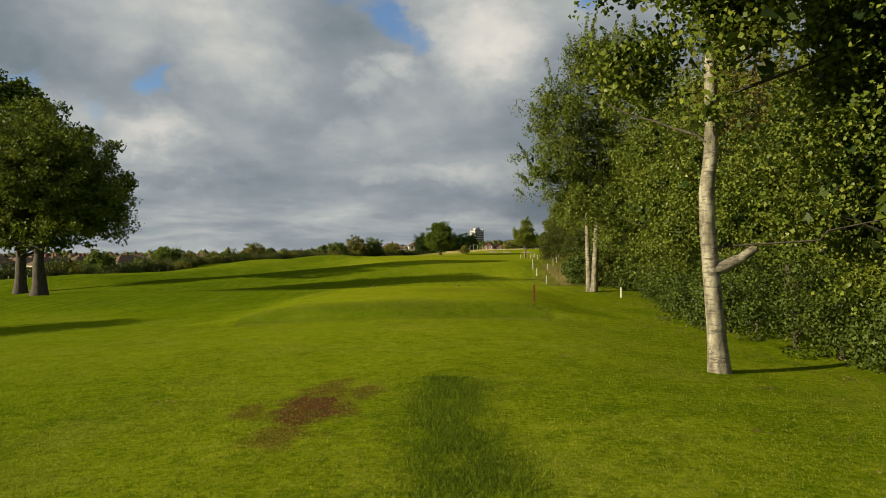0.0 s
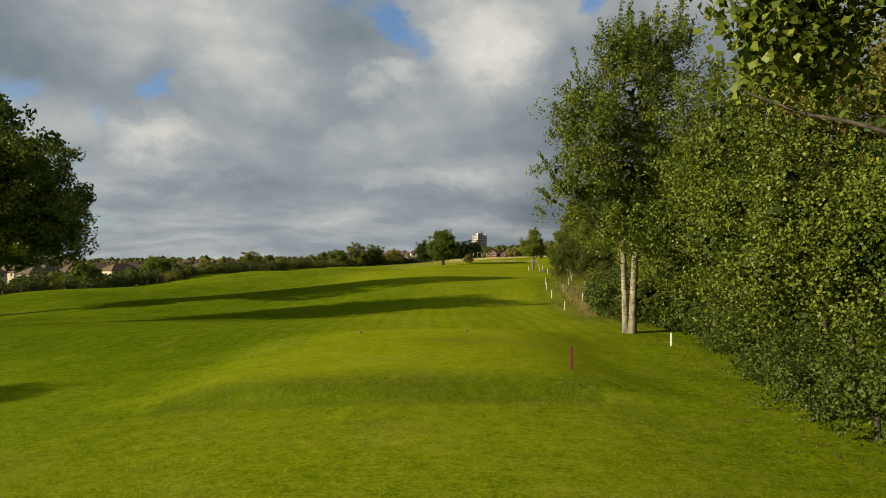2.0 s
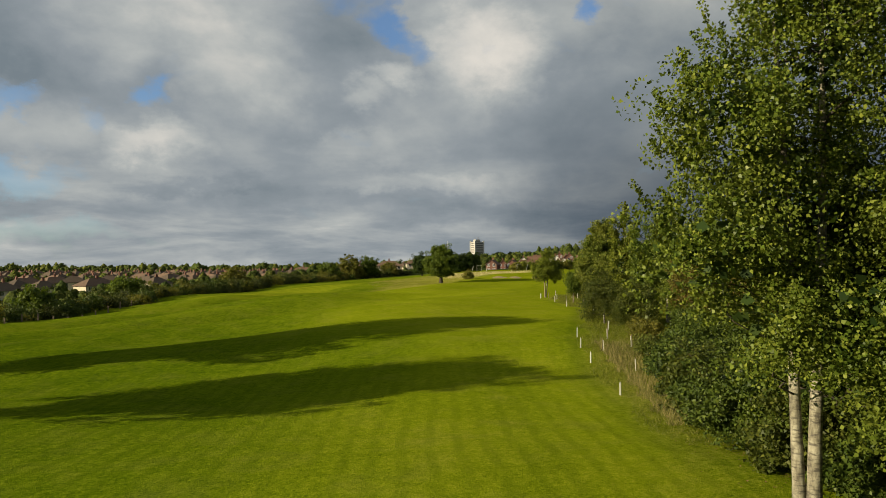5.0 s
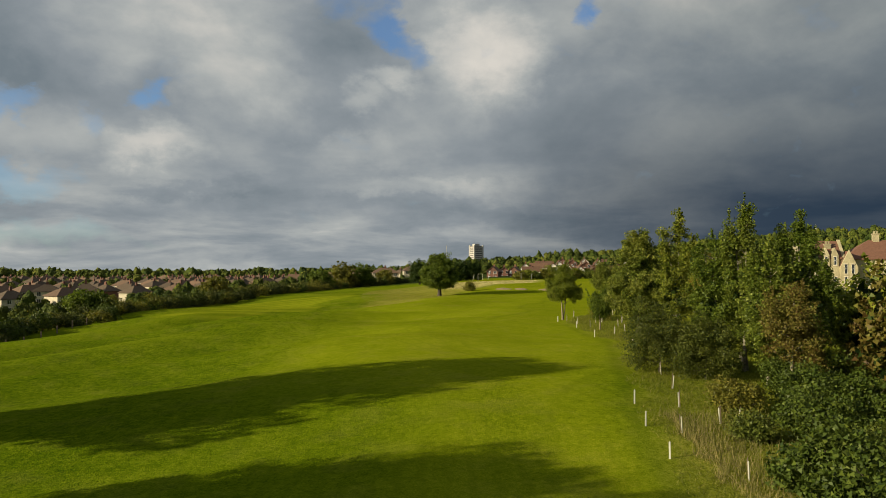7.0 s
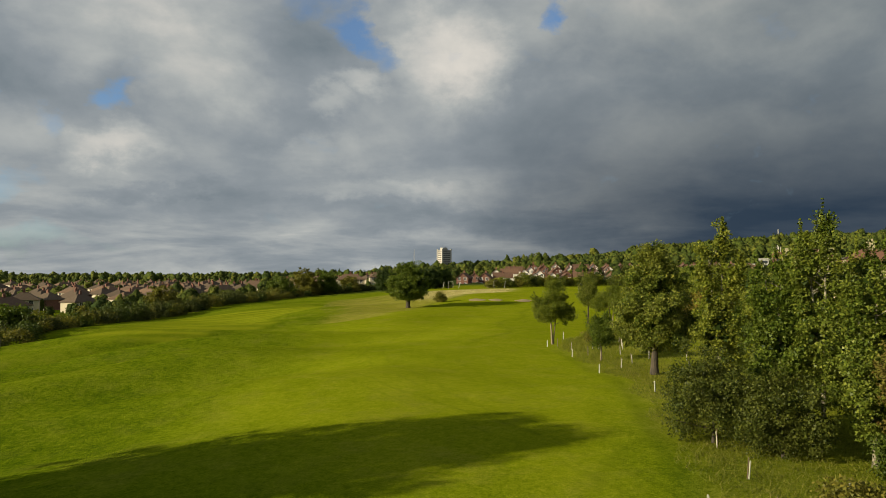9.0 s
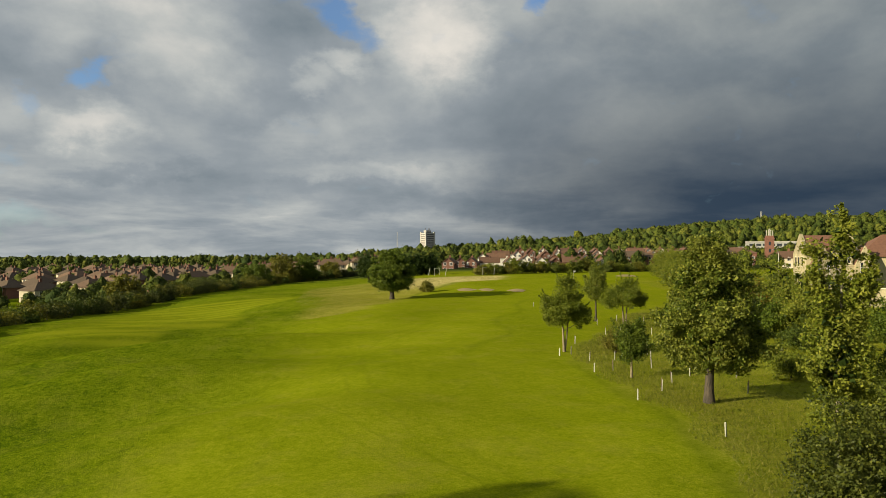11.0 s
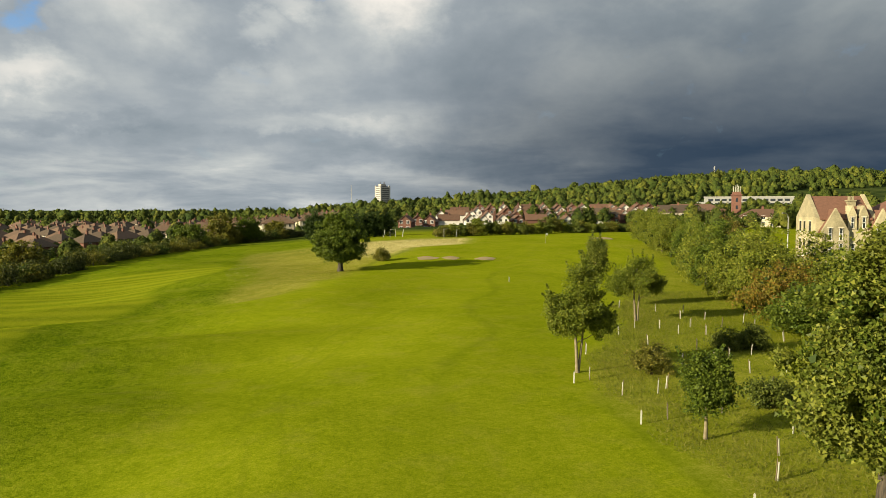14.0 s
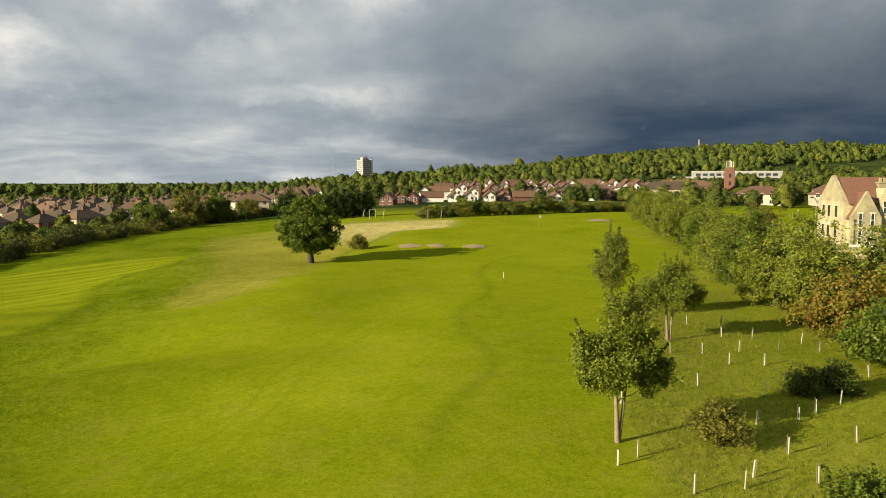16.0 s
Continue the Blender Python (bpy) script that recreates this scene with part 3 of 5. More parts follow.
def tube(path, radii, sides=8):
    """Corners and quads of a tapered tube along a path."""
    path = np.array(path, float)
    t = np.gradient(path, axis=0)
    t /= np.linalg.norm(t, axis=1, keepdims=True) + 1e-9
    ref = np.array([0.31, 0.95, 0.05])
    u = np.cross(t, ref)
    u /= np.linalg.norm(u, axis=1, keepdims=True) + 1e-9
    v = np.cross(t, u)
    a = np.linspace(0, 2 * np.pi, sides, endpoint=False)
    ring = np.cos(a)[None, :, None] * u[:, None] + np.sin(a)[None, :, None] * v[:, None]
    co = path[:, None] + ring * np.array(radii)[:, None, None]
    n = len(path)
    i = np.arange(n * sides).reshape(n, sides)
    q = np.stack([i[:-1], np.roll(i[:-1], -1, 1), np.roll(i[1:], -1, 1), i[1:]], -1).reshape(-1, 4)
    return co.reshape(-1, 3), q


def join_tubes(tubes):
    cos, qs, n = [], [], 0
    for co, q in tubes:
        cos.append(co)
        qs.append(q + n)
        n += len(co)
    return np.concatenate(cos), np.concatenate(qs)


def leaves(rng, centres, per, spread, size, squash=0.75, sides=4):
    """Small bent leaf faces scattered about clump centres."""
    c = np.repeat(centres, per, axis=0)
    n = len(c)
    off = rng.normal(0, 1, (n, 3))
    off *= spread * 1.9 * rng.uniform(0, 1, (n, 1)) ** 0.45 / (np.linalg.norm(off, axis=1, keepdims=True) + 1e-9)
    off *= np.repeat(rng.uniform(0.55, 1.4, (len(centres), 1)), per, axis=0)
    off[:, 2] *= squash
    p = c + off
    away = p - (np.mean(centres, axis=0) - (0, 0, 0.5))
    away /= np.linalg.norm(away, axis=1, keepdims=True) + 1e-9
    nor = rng.normal(0, 0.75, (n, 3)) + 0.5 * away + np.array([-0.05, 0, 0.15])
    nor /= np.linalg.norm(nor, axis=1, keepdims=True)
    u = np.cross(nor, rng.normal(0, 1, (n, 3)))
    u /= np.linalg.norm(u, axis=1, keepdims=True) + 1e-9
    v = np.cross(nor, u)
    s = size * rng.uniform(0.65, 1.3, (n, 1))
    if sides == 3:
        return np.stack([p - u * s * 0.75, p + u * s * 0.45 - v * s * 0.62, p + u * s * 0.5 + v * s * 0.62 - nor * s * 0.15], 1).reshape(-1, 3), np.arange(n * 3).reshape(n, 3)
    co = np.stack([p - u * s * 0.46, p - v * s * 0.44 + (nor * 0.10 - u * 0.08) * s, p + u * s * 0.58 - nor * s * 0.14, p + v * s * 0.44 + (nor * 0.10 - u * 0.08) * s], 1).reshape(-1, 3)
    return co, np.arange(n * 4).reshape(n, 4)


def lobe_points(rng, lobes, n, inner=0.45):
    """Clump centres in the outer part of a set of ellipsoids (x, y, z, rx, ry, rz)."""
    lobes = np.array(lobes, float)
    w = lobes[:, 3] * lobes[:, 4] + lobes[:, 4] * lobes[:, 5] + lobes[:, 3] * lobes[:, 5]
    k = rng.choice(len(lobes), n, p=w / w.sum())
    d = rng.normal(0, 1, (n, 3))
    d /= np.linalg.norm(d, axis=1, keepdims=True)
    r = rng.uniform(inner**2, 1, (n, 1)) ** 0.5
    r = r * (0.82 + 0.3 * np.sin(3.1 * d[:, :1] + 5 * d[:, 1:2] + k[:, None]) * np.cos(4.3 * d[:, 2:]))
    return lobes[k, :3] + d * r * lobes[k, 3:]


def tree(name, x, y, label, category="tree", trunks=((0, 0, 0.3, 0, 0),), trunk_top=6.0, lobes=((0, 0, 6, 3, 3, 4),), clumps=220, per=60, spread=0.45,
         leaf=0.14, leafmat=None, barkmat=None, seed=1, limbs=14, sides=4, trunk_path=None, group="", limb_r=0.07, inner=0.45, extra=None, paced=True, shoots=0, limbmat=None, dense=0):
    rng = np.random.default_rng(seed)
    if paced:
        x, y, s = (float(v) for v in plan(x, y))
        trunks, lobes = [tuple(v * s for v in t) for t in trunks], [tuple(v * s for v in t) for t in lobes]
        trunk_top, spread, leaf, limb_r = trunk_top * s, spread * s, leaf * s, limb_r * s
        trunk_path = trunk_path and [tuple(v * s for v in t) for t in trunk_path]
        extra = extra and [([tuple(v * s for v in t) for t in p], [v * s for v in r]) for p, r in extra]
    base = empty(name, x, y, gz(x, y) - 0.05)
    tagged(base, label, category, group)
    pts = lobe_points(rng, lobes, clumps, inner)
    stubs = extra or []
    for tx, ty, r, lx, ly in trunks:
        k = np.linspace(0, 1, 12)
        wob = 0.12 * r * 6
        path = np.stack([tx + lx * k + wob * np.sin(5 * k + seed) * k, ty + ly * k + wob * np.cos(4 * k + seed) * k, k * trunk_top], 1)
        if trunk_path is not None:
            tp = np.array(trunk_path, float)
            zz = np.linspace(0, 1, 16) ** 1.5 * trunk_top
            path = np.stack([tx + np.interp(zz, tp[:, 2], tp[:, 0]), ty + np.interp(zz, tp[:, 2], tp[:, 1]), zz], 1)
            k = zz / trunk_top
        flare = 1 + 0.35 * np.exp(-k * trunk_top / 0.45)
        rad = r * flare * (1 - 0.8 * k ** 1.2) + 0.012
        co, q = tube(path, rad, 12)
        part("trunk", raw_mesh("trunk", co, q), barkmat, base)
    if limbs:
        tubes = []
        order = rng.permutation(len(pts))[:limbs]
        for j in order:
            end = pts[j]
            tx, ty, r, lx, ly = trunks[rng.integers(len(trunks))]
            h = np.clip(min(end[2] - 0.35 * np.hypot(end[0] - tx, end[1] - ty) - 0.3, trunk_top * 0.92) , trunk_top * 0.22, trunk_top * 0.95)
            kk = h / trunk_top
            st = np.array([tx + lx * kk, ty + ly * kk, h])
            k = np.linspace(0, 1, 7)[:, None]
            path = st + (end - st) * k
            path[:, 2] += np.sin(k[:, 0] * np.pi) * 0.12 * np.linalg.norm(end - st) * rng.uniform(-0.6, 1)
            path[1:-1, :2] += rng.normal(0, 0.05, (5, 2)) * np.linalg.norm(end - st)
            r0 = max(0.02, limb_r * rng.uniform(0.6, 1.3))
            tubes.append(tube(path, np.linspace(r0, 0.012, 7), 6))
        for p, r in stubs:
            co, q = tube(p, r, 10)
            part("limb", raw_mesh("limb", co, q), barkmat, base, "pale stub of a broken limb")
        for co, q in tubes:
            part("limb", raw_mesh("limb", co, q), limbmat or barkmat, base)
    co, q = leaves(rng, pts, per, spread, leaf, sides=sides)
    if shoots:
        # leading twigs that stand out of the crown
        mid = np.mean(pts, axis=0)
        far = np.argsort(-np.linalg.norm((pts - mid) / (np.ptp(pts, axis=0) + 1e-6), axis=1))[:max(shoots * 3, 1)]
        root = pts[rng.choice(far, shoots)]
        out = (root - mid) / (np.linalg.norm(root - mid, axis=1, keepdims=True) + 1e-9)
        go = out * 0.55 + np.array([0, 0, 0.8]) + rng.normal(0, 0.18, root.shape)
        long = rng.uniform(0.6, 1.5, (shoots, 1)) * spread * 2.2
        line = np.concatenate([root + go * long * f for f in np.linspace(0.15, 1, 7)])
        co2, q2 = leaves(rng, line, max(6, per // 8), spread * 0.2, leaf, sides=sides)
        co, q = np.concatenate([co, co2]), np.concatenate([q, q2 + len(co)])
    crown = part("crown", raw_mesh("crown", co, q, False), leafmat, base)
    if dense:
        # large dark leaves added inside the crown, to block light and darken its gaps
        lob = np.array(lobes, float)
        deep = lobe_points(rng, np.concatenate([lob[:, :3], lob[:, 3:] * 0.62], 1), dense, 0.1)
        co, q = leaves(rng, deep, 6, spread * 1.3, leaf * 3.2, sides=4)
        part("inner_leaves", raw_mesh("inner_leaves", co, q, False), DARKLEAF, crown, "large dark leaves added inside the crown as shade")
    return base


CHESTNUT = leaf_mat("chestnut_leaf", (0.044, 0.076, 0.008), (0.080, 0.116, 0.012), (0.125, 0.155, 0.018))
POPLAR = leaf_mat("poplar_leaf", (0.048, 0.078, 0.009), (0.088, 0.122, 0.012), (0.17, 0.19, 0.028), 0.42, 0.30)
SYCAMORE = leaf_mat("sycamore_leaf", (0.040, 0.065, 0.010), (0.068, 0.098, 0.012), (0.10, 0.125, 0.016))
OAKLEAF = leaf_mat("oak_leaf", (0.050, 0.078, 0.010), (0.085, 0.115, 0.013), (0.13, 0.15, 0.018))
SHRUB = leaf_mat("shrub_leaf", (0.026, 0.045, 0.007), (0.046, 0.070, 0.009), (0.080, 0.102, 0.014), 0.5, 0.22)
ASH = leaf_mat("ash_leaf", (0.084, 0.118, 0.011), (0.128, 0.158, 0.014), (0.185, 0.20, 0.024))
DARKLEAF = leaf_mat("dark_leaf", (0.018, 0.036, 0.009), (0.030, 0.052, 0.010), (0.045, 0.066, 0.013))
HEDGE = leaf_mat("hedge_leaf", (0.028, 0.038, 0.008), (0.046, 0.058, 0.010), (0.075, 0.080, 0.015), 0.6, 0.22)
RUSSET = leaf_mat("russet_leaf", (0.13, 0.062, 0.02), (0.15, 0.110, 0.024), (0.14, 0.14, 0.024))
SYCAMORE_L = leaf_mat("sunny_sycamore_leaf", (0.050, 0.078, 0.009), (0.090, 0.122, 0.012), (0.21, 0.215, 0.034))
LIME = leaf_mat("lime_leaf", (0.095, 0.125, 0.012), (0.142, 0.170, 0.015), (0.215, 0.22, 0.03))
WILLOW = leaf_mat("willow_leaf", (0.062, 0.082, 0.013), (0.09, 0.112, 0.017), (0.13, 0.145, 0.024))
FEATHER = leaf_mat("feathery_leaf", (0.036, 0.052, 0.010), (0.060, 0.076, 0.012), (0.10, 0.108, 0.017))
OLIVE = leaf_mat("olive_leaf", (0.085, 0.092, 0.013), (0.125, 0.125, 0.017), (0.18, 0.155, 0.026))
CHERRY = leaf_mat("cherry_leaf", (0.13, 0.13, 0.014), (0.18, 0.165, 0.02), (0.20, 0.105, 0.02))
WOODS = wood_mat()
TURF = leaf_mat("turf_blade", (0.050, 0.080, 0.003), (0.105, 0.135, 0.005), (0.22, 0.22, 0.025), 0.7, 0.3)
TURF_D = leaf_mat("long_grass_blade", (0.030, 0.058, 0.002), (0.062, 0.100, 0.003), (0.13, 0.17, 0.006), 0.85, 0.3)
ROUGH = leaf_mat("rough_grass_blade", (0.064, 0.092, 0.005), (0.115, 0.135, 0.009), (0.20, 0.185, 0.04), 0.7, 0.4)
LITTER = leaf_mat("dry_leaf", (0.05, 0.024, 0.010), (0.10, 0.052, 0.020), (0.17, 0.10, 0.04), 0.8, 0.1)
BANK = leaf_mat("bank_grass_blade", (0.07, 0.10, 0.006), (0.12, 0.135, 0.012), (0.20, 0.17, 0.04), 0.7, 0.3)
STRAW = leaf_mat("straw_blade", (0.10, 0.095, 0.022), (0.17, 0.145, 0.045), (0.28, 0.23, 0.09), 0.8, 0.2)
HAY = leaf_mat("hay_blade", (0.22, 0.19, 0.06), (0.36, 0.31, 0.12), (0.52, 0.45, 0.21), 0.8, 0.2)
SEEDING = leaf_mat("seeding_grass_blade", (0.14, 0.15, 0.012), (0.19, 0.19, 0.03), (0.30, 0.27, 0.08), 0.8, 0.3)
PALE, DARK = bark_pale(), bark_dark()
TAN = plain_mat("tan_bark", (0.20, 0.165, 0.10), 0.9, 4, 0.4, 0.02)


def shrub(name, x, y, label, r, h, leafmat, seed, clumps=60, per=60, leaf=0.16, spread=0.4, category="shrub", group="", ry=None, limbs=8, sides=4):
    lobes = [(0, 0, h * 0.5, r, ry or r, h * 0.5), (r * 0.4, -0.2 * r, h * 0.35, r * 0.7, (ry or r) * 0.7, h * 0.38), (-r * 0.4, 0.3 * r, h * 0.35, r * 0.7, (ry or r) * 0.7, h * 0.38)]
    return tree(name, x, y, label, category, ((0, 0, 0.06, 0.1, 0.1),), h * 0.6, lobes, clumps, per, spread, leaf, leafmat, DARK, seed, limbs, group=group, limb_r=0.03, inner=0.3, sides=sides)


# big poplars on the edge of the wood
tree("poplar", 7.25, 18.6, "tall pale-barked poplar with a stub of a broken limb", trunks=((0, 0, 0.222, -0.5, 0.5),), trunk_top=15,
     trunk_path=((0, 0, 0), (-0.1, 0.05, 1.5), (-0.33, 0.1, 4.5), (-0.10, 0.1, 6.5), (-0.24, 0.15, 7.7), (0.1, 0.3, 9.8), (0.3, 0.3, 15)),
     lobes=((0.8, 1.4, 14.6, 4.4, 4.4, 5.6), (4.6, 0.4, 9.4, 3.0, 3.4, 3.6), (-2.8, 1.5, 12.2, 2.2, 1.9, 1.6), (5.8, -1.6, 6.4, 2.3, 2.6, 3.4), (-2.4, 1.5, 15.4, 2.6, 2.6, 2.8), (-1.5, 2.6, 8.8, 1.6, 1.6, 1.8), (0.0, -1.0, 10.4, 2.4, 1.2, 2.0), (0.2, -0.9, 8.9, 1.5, 0.8, 1.1), (-0.5, -0.9, 10.2, 2.0, 0.9, 1.4), (0.6, -0.8, 12.4, 2.4, 1.0, 1.8), (-0.5, -0.7, 7.0, 0.9, 0.5, 0.6)), clumps=880, per=80, spread=0.44, leaf=0.15,
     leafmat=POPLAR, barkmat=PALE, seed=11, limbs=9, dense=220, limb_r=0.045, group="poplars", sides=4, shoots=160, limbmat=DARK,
     extra=[(((-0.15, 0.05, 2.75), (0.15, 0, 2.85), (0.55, -0.05, 3.05), (0.9, -0.08, 3.32)), (0.19, 0.17, 0.13, 0.11))])
tree("poplar", 10.8, 51.5, "twin-stemmed poplar with pale bark and a leafy conical crown", trunks=((-0.16, 0.06, 0.18, -0.6, 0), (0.13, -0.14, 0.21, 0.7, 0.3)), trunk_top=16,
     lobes=((0.6, 0.8, 9.4, 4.6, 4.0, 4.9), (0.2, -2.2, 6.3, 2.6, 1.6, 1.9), (-1.6, -1.2, 6.4, 1.8, 1.6, 1.8), (0.6, 0.3, 14, 3.9, 3.8, 4.4), (-3.0, -0.5, 9.0, 2.8, 3, 3), (3.2, 0, 8, 3.4, 3, 4), (-2.6, 0, 12.8, 2.6, 2.8, 3.2), (1.8, 0, 17, 2.6, 2.4, 2.6), (-0.8, 0, 17.5, 1.4, 1.4, 2.0)), clumps=760, per=110, spread=0.42, leaf=0.12, inner=0.5,
     leafmat=POPLAR, barkmat=PALE, seed=12, limbs=30, dense=160, limb_r=0.05, group="poplars", sides=4, shoots=190, limbmat=DARK)

# wood behind the poplars
rs = np.random.default_rng(5)
WOOD = ((14.5, 15, 13, 0), (19, 19, 16, 0), (15.5, 24.5, 13, 0), (12.9, 19.0, 14, 0), (20, 30, 17, 0), (15.5, 32, 12, 0), (16.5, 38.5, 16, 3), (21, 42, 19, 0), (16.6, 44, 18.5, 0), (18.5, 48, 18, 3), (15.8, 52, 17, 2), (13.9, 47.2, 14.5, 0), (14.2, 41.5, 14.5, 0), (14.0, 36, 11.5, 0), (15.0, 56.5, 14, 2), (21, 55, 19, 2),
        (17.5, 59, 10, 1), (19.5, 66, 7, 1), (22.5, 73, 8.5, 3), (24.5, 81, 8, 3), (27, 89, 7.5, 2))
for k, (xx, yy, hh, mt) in enumerate(WOOD):
    front = xx < 17 and 18 < yy < 58
    tree("woodland_tree", xx, yy, ("leafy poplar in a dense wood edge", "dark leafy thorn tree in a dense wood edge", "yellow-green ash in a dense wood edge", "tree with reddening autumn leaves in a wood edge", "tree with yellowing leaves in a dense wood edge")[mt],
         lobes=((0, 0, hh * 0.62, 3.3, 3.5, hh * 0.4), (-1, 1, hh * 0.38, 3, 3.2, hh * 0.32), (1, -1, hh * 0.45, 3, 3, hh * 0.35)),
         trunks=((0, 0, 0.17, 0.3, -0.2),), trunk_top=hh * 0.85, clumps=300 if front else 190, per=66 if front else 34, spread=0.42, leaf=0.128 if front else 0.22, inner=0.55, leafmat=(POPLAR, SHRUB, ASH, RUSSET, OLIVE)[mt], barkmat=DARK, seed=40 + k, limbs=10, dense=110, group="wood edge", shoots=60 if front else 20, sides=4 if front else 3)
EDGE_WOOD = ((12.2, 13.5), (11.6, 16), (12, 18.5), (11.4, 21), (11.6, 23.5), (11.2, 26), (11.3, 28.5), (11.4, 31), (12, 33.5), (12.4, 36), (12.8, 38.5), (13.2, 41), (13.6, 43.5), (14, 46), (14.2, 48.5), (14.4, 51),
             (14.2, 53.5), (13.8, 56), (13.4, 58.5), (13.2, 61), (15.4, 64), (16.6, 67), (17.2, 70), (18.4, 74), (19.6, 78), (20.6, 83))
for k, (xx, yy) in enumerate(EDGE_WOOD):
    shrub("bramble_bush", xx + rs.uniform(-0.2, 0.4), yy, "dense dark bramble bush at the wood edge", rs.uniform(1.5, 2.0), rs.uniform(2.4, 4.6) if yy < 62 else rs.uniform(1.8, 3), SHRUB, 80 + k, 64, 88 if yy < 48 else 70, 0.092 if yy < 48 else 0.115, 0.27, "bush", "wood edge bushes", limbs=5, sides=4 if yy < 48 else 3)

for k, (xx, yy) in enumerate(((10.2, 50.5), (9.9, 53.6), (10.2, 57), (10.9, 61), (11.8, 65.5), (12.8, 70), (12.4, 59), (13.4, 63.5), (14.4, 68.5))):
    u, v, _ = (float(q) for q in unplan(xx, yy))
    shrub("thorn_bush", u, v, "dense dark thorn bush beside dry grass", rs.uniform(1.7, 2.1), rs.uniform(3.0, 4.2), SHRUB if k % 3 else FEATHER, 130 + k, 100, 80, 0.12, 0.28, "bush", "wood edge bushes", limbs=5, sides=3)

# trees on the far side, to the left
tree("oak", -31.2, 61, "large rounded oak in shade, on the grass", trunks=((0, 0, 0.56, 0.3, 0.2),), trunk_top=5.6,
     lobes=((0, 0, 9.3, 7.2, 6.2, 5.6), (3.5, 0, 7.4, 4.4, 4.6, 3.4), (-3.1, 1, 7.9, 5.1, 4.7, 3.9), (-0.8, 0, 10.6, 5.1, 4.7, 3.7)), clumps=1700, per=75, spread=0.40, leaf=0.15, leafmat=OAKLEAF, barkmat=DARK, seed=21, limbs=60, sides=3, limb_r=0.16, group="fairway oaks", paced=False)
tree("oak", -42, 76.7, "tall broad oak beyond the fairway", trunks=((0, 0, 0.55, 0.5, 0.3),), trunk_top=12,
     lobes=((0, 0, 12.6, 7.5, 8.6, 6.0), (1, 0, 7.4, 6.5, 5.6, 3.3), (-1, 0, 18.0, 5.1, 5.0, 4.4)), clumps=850, per=34, spread=0.6, leaf=0.32, leafmat=SYCAMORE, barkmat=DARK, seed=22, limbs=24, sides=3, limb_r=0.15, group="fairway oaks", paced=False)
tree("oak", -38.5, 27.5, "broad oak beside the tee", trunks=((0, 0, 0.4, 0.4, 0.2),), trunk_top=7,
     lobes=((0, 0, 7.4, 5.1, 2.5, 3.5),), clumps=300, per=40, spread=0.5, leaf=0.28, leafmat=SYCAMORE, barkmat=DARK, seed=23, limbs=20, limb_r=0.11, group="fairway oaks", paced=False)
tree("horse_chestnut", -0.9, 204, "round-crowned tree standing alone by the fairway", trunks=((0, 0, 0.42, 0.1, 0),), trunk_top=6,
     lobes=((0, 0, 5.2, 4.7, 4.6, 3.7), (0.2, 0, 7.2, 3.2, 3.1, 2.9), (0, 0, 3.3, 4.9, 4.8, 1.8)), clumps=640, per=75, spread=0.36, leaf=0.19, sides=3, leafmat=CHESTNUT, barkmat=DARK, seed=24, limbs=18, dense=60)
shrub("thorn_bush", 6.2, 216, "olive thorn bush beside a lone tree", 1.5, 2.6, OLIVE, 241, 60, 50, 0.2, 0.35)
# right-hand row of single trees
tree("sycamore", 17.9, 111.2, "dense sycamore with a stout trunk in rough grass", trunks=((0, 0, 0.27, 0.1, 0),), trunk_top=6.5,
     lobes=((0, 0, 5.0, 3.4, 3.3, 3.0), (0.1, 0, 7.2, 2.3, 2.2, 2.3), (0.1, 0, 8.6, 1.3, 1.3, 1.6), (0.4, 0, 3.5, 3.5, 3.3, 1.7)), clumps=640, per=140, spread=0.30, leaf=0.11, sides=3, leafmat=SYCAMORE_L, barkmat=DARK, seed=31, limbs=22, dense=70)
tree("ash_tree", 14.5, 133, "slender multi-stemmed ash with an open crown", trunks=((0, 0, 0.10, -0.35, 0), (0.05, 0, 0.07, 0.6, 0.2)), trunk_top=5,
     lobes=((0, 0, 3.8, 2.0, 2.0, 1.6), (0.4, 0, 5.2, 1.5, 1.5, 1.3), (0.2, 0, 6.2, 1.0, 1.0, 1.0), (-1.2, 0, 4.2, 1.1, 1.1, 0.9), (1.5, -0.2, 3.2, 1.2, 1.2, 1.1), (-0.9, 0.3, 3.0, 1.2, 1.2, 0.9)), clumps=260, per=110, spread=0.27, leaf=0.085, sides=3, shoots=30, leafmat=ASH, barkmat=TAN, seed=32, limbs=18, limb_r=0.045)
tree("sapling", 16.2, 120, "small dark leafy sapling in rough grass", trunks=((0, 0, 0.07, 0, 0),), trunk_top=3.2,
     lobes=((0, 0, 2.6, 1.2, 1.2, 1.55),), clumps=130, per=115, spread=0.24, leaf=0.085, sides=3, shoots=20, leafmat=CHESTNUT, barkmat=TAN, seed=33, limbs=8, limb_r=0.03)
tree("field_maple", 25.3, 160, "tall narrow leafy tree among the planting", trunks=((0, 0, 0.12, 0.1, 0),), trunk_top=5,
     lobes=((0, 0, 4.6, 1.7, 1.7, 1.9), (0.3, 0, 6.2, 1.1, 1.1, 1.2)), clumps=200, per=90, spread=0.27, leaf=0.10, sides=3, shoots=20, leafmat=SYCAMORE_L, barkmat=DARK, seed=34, limbs=10, limb_r=0.04)
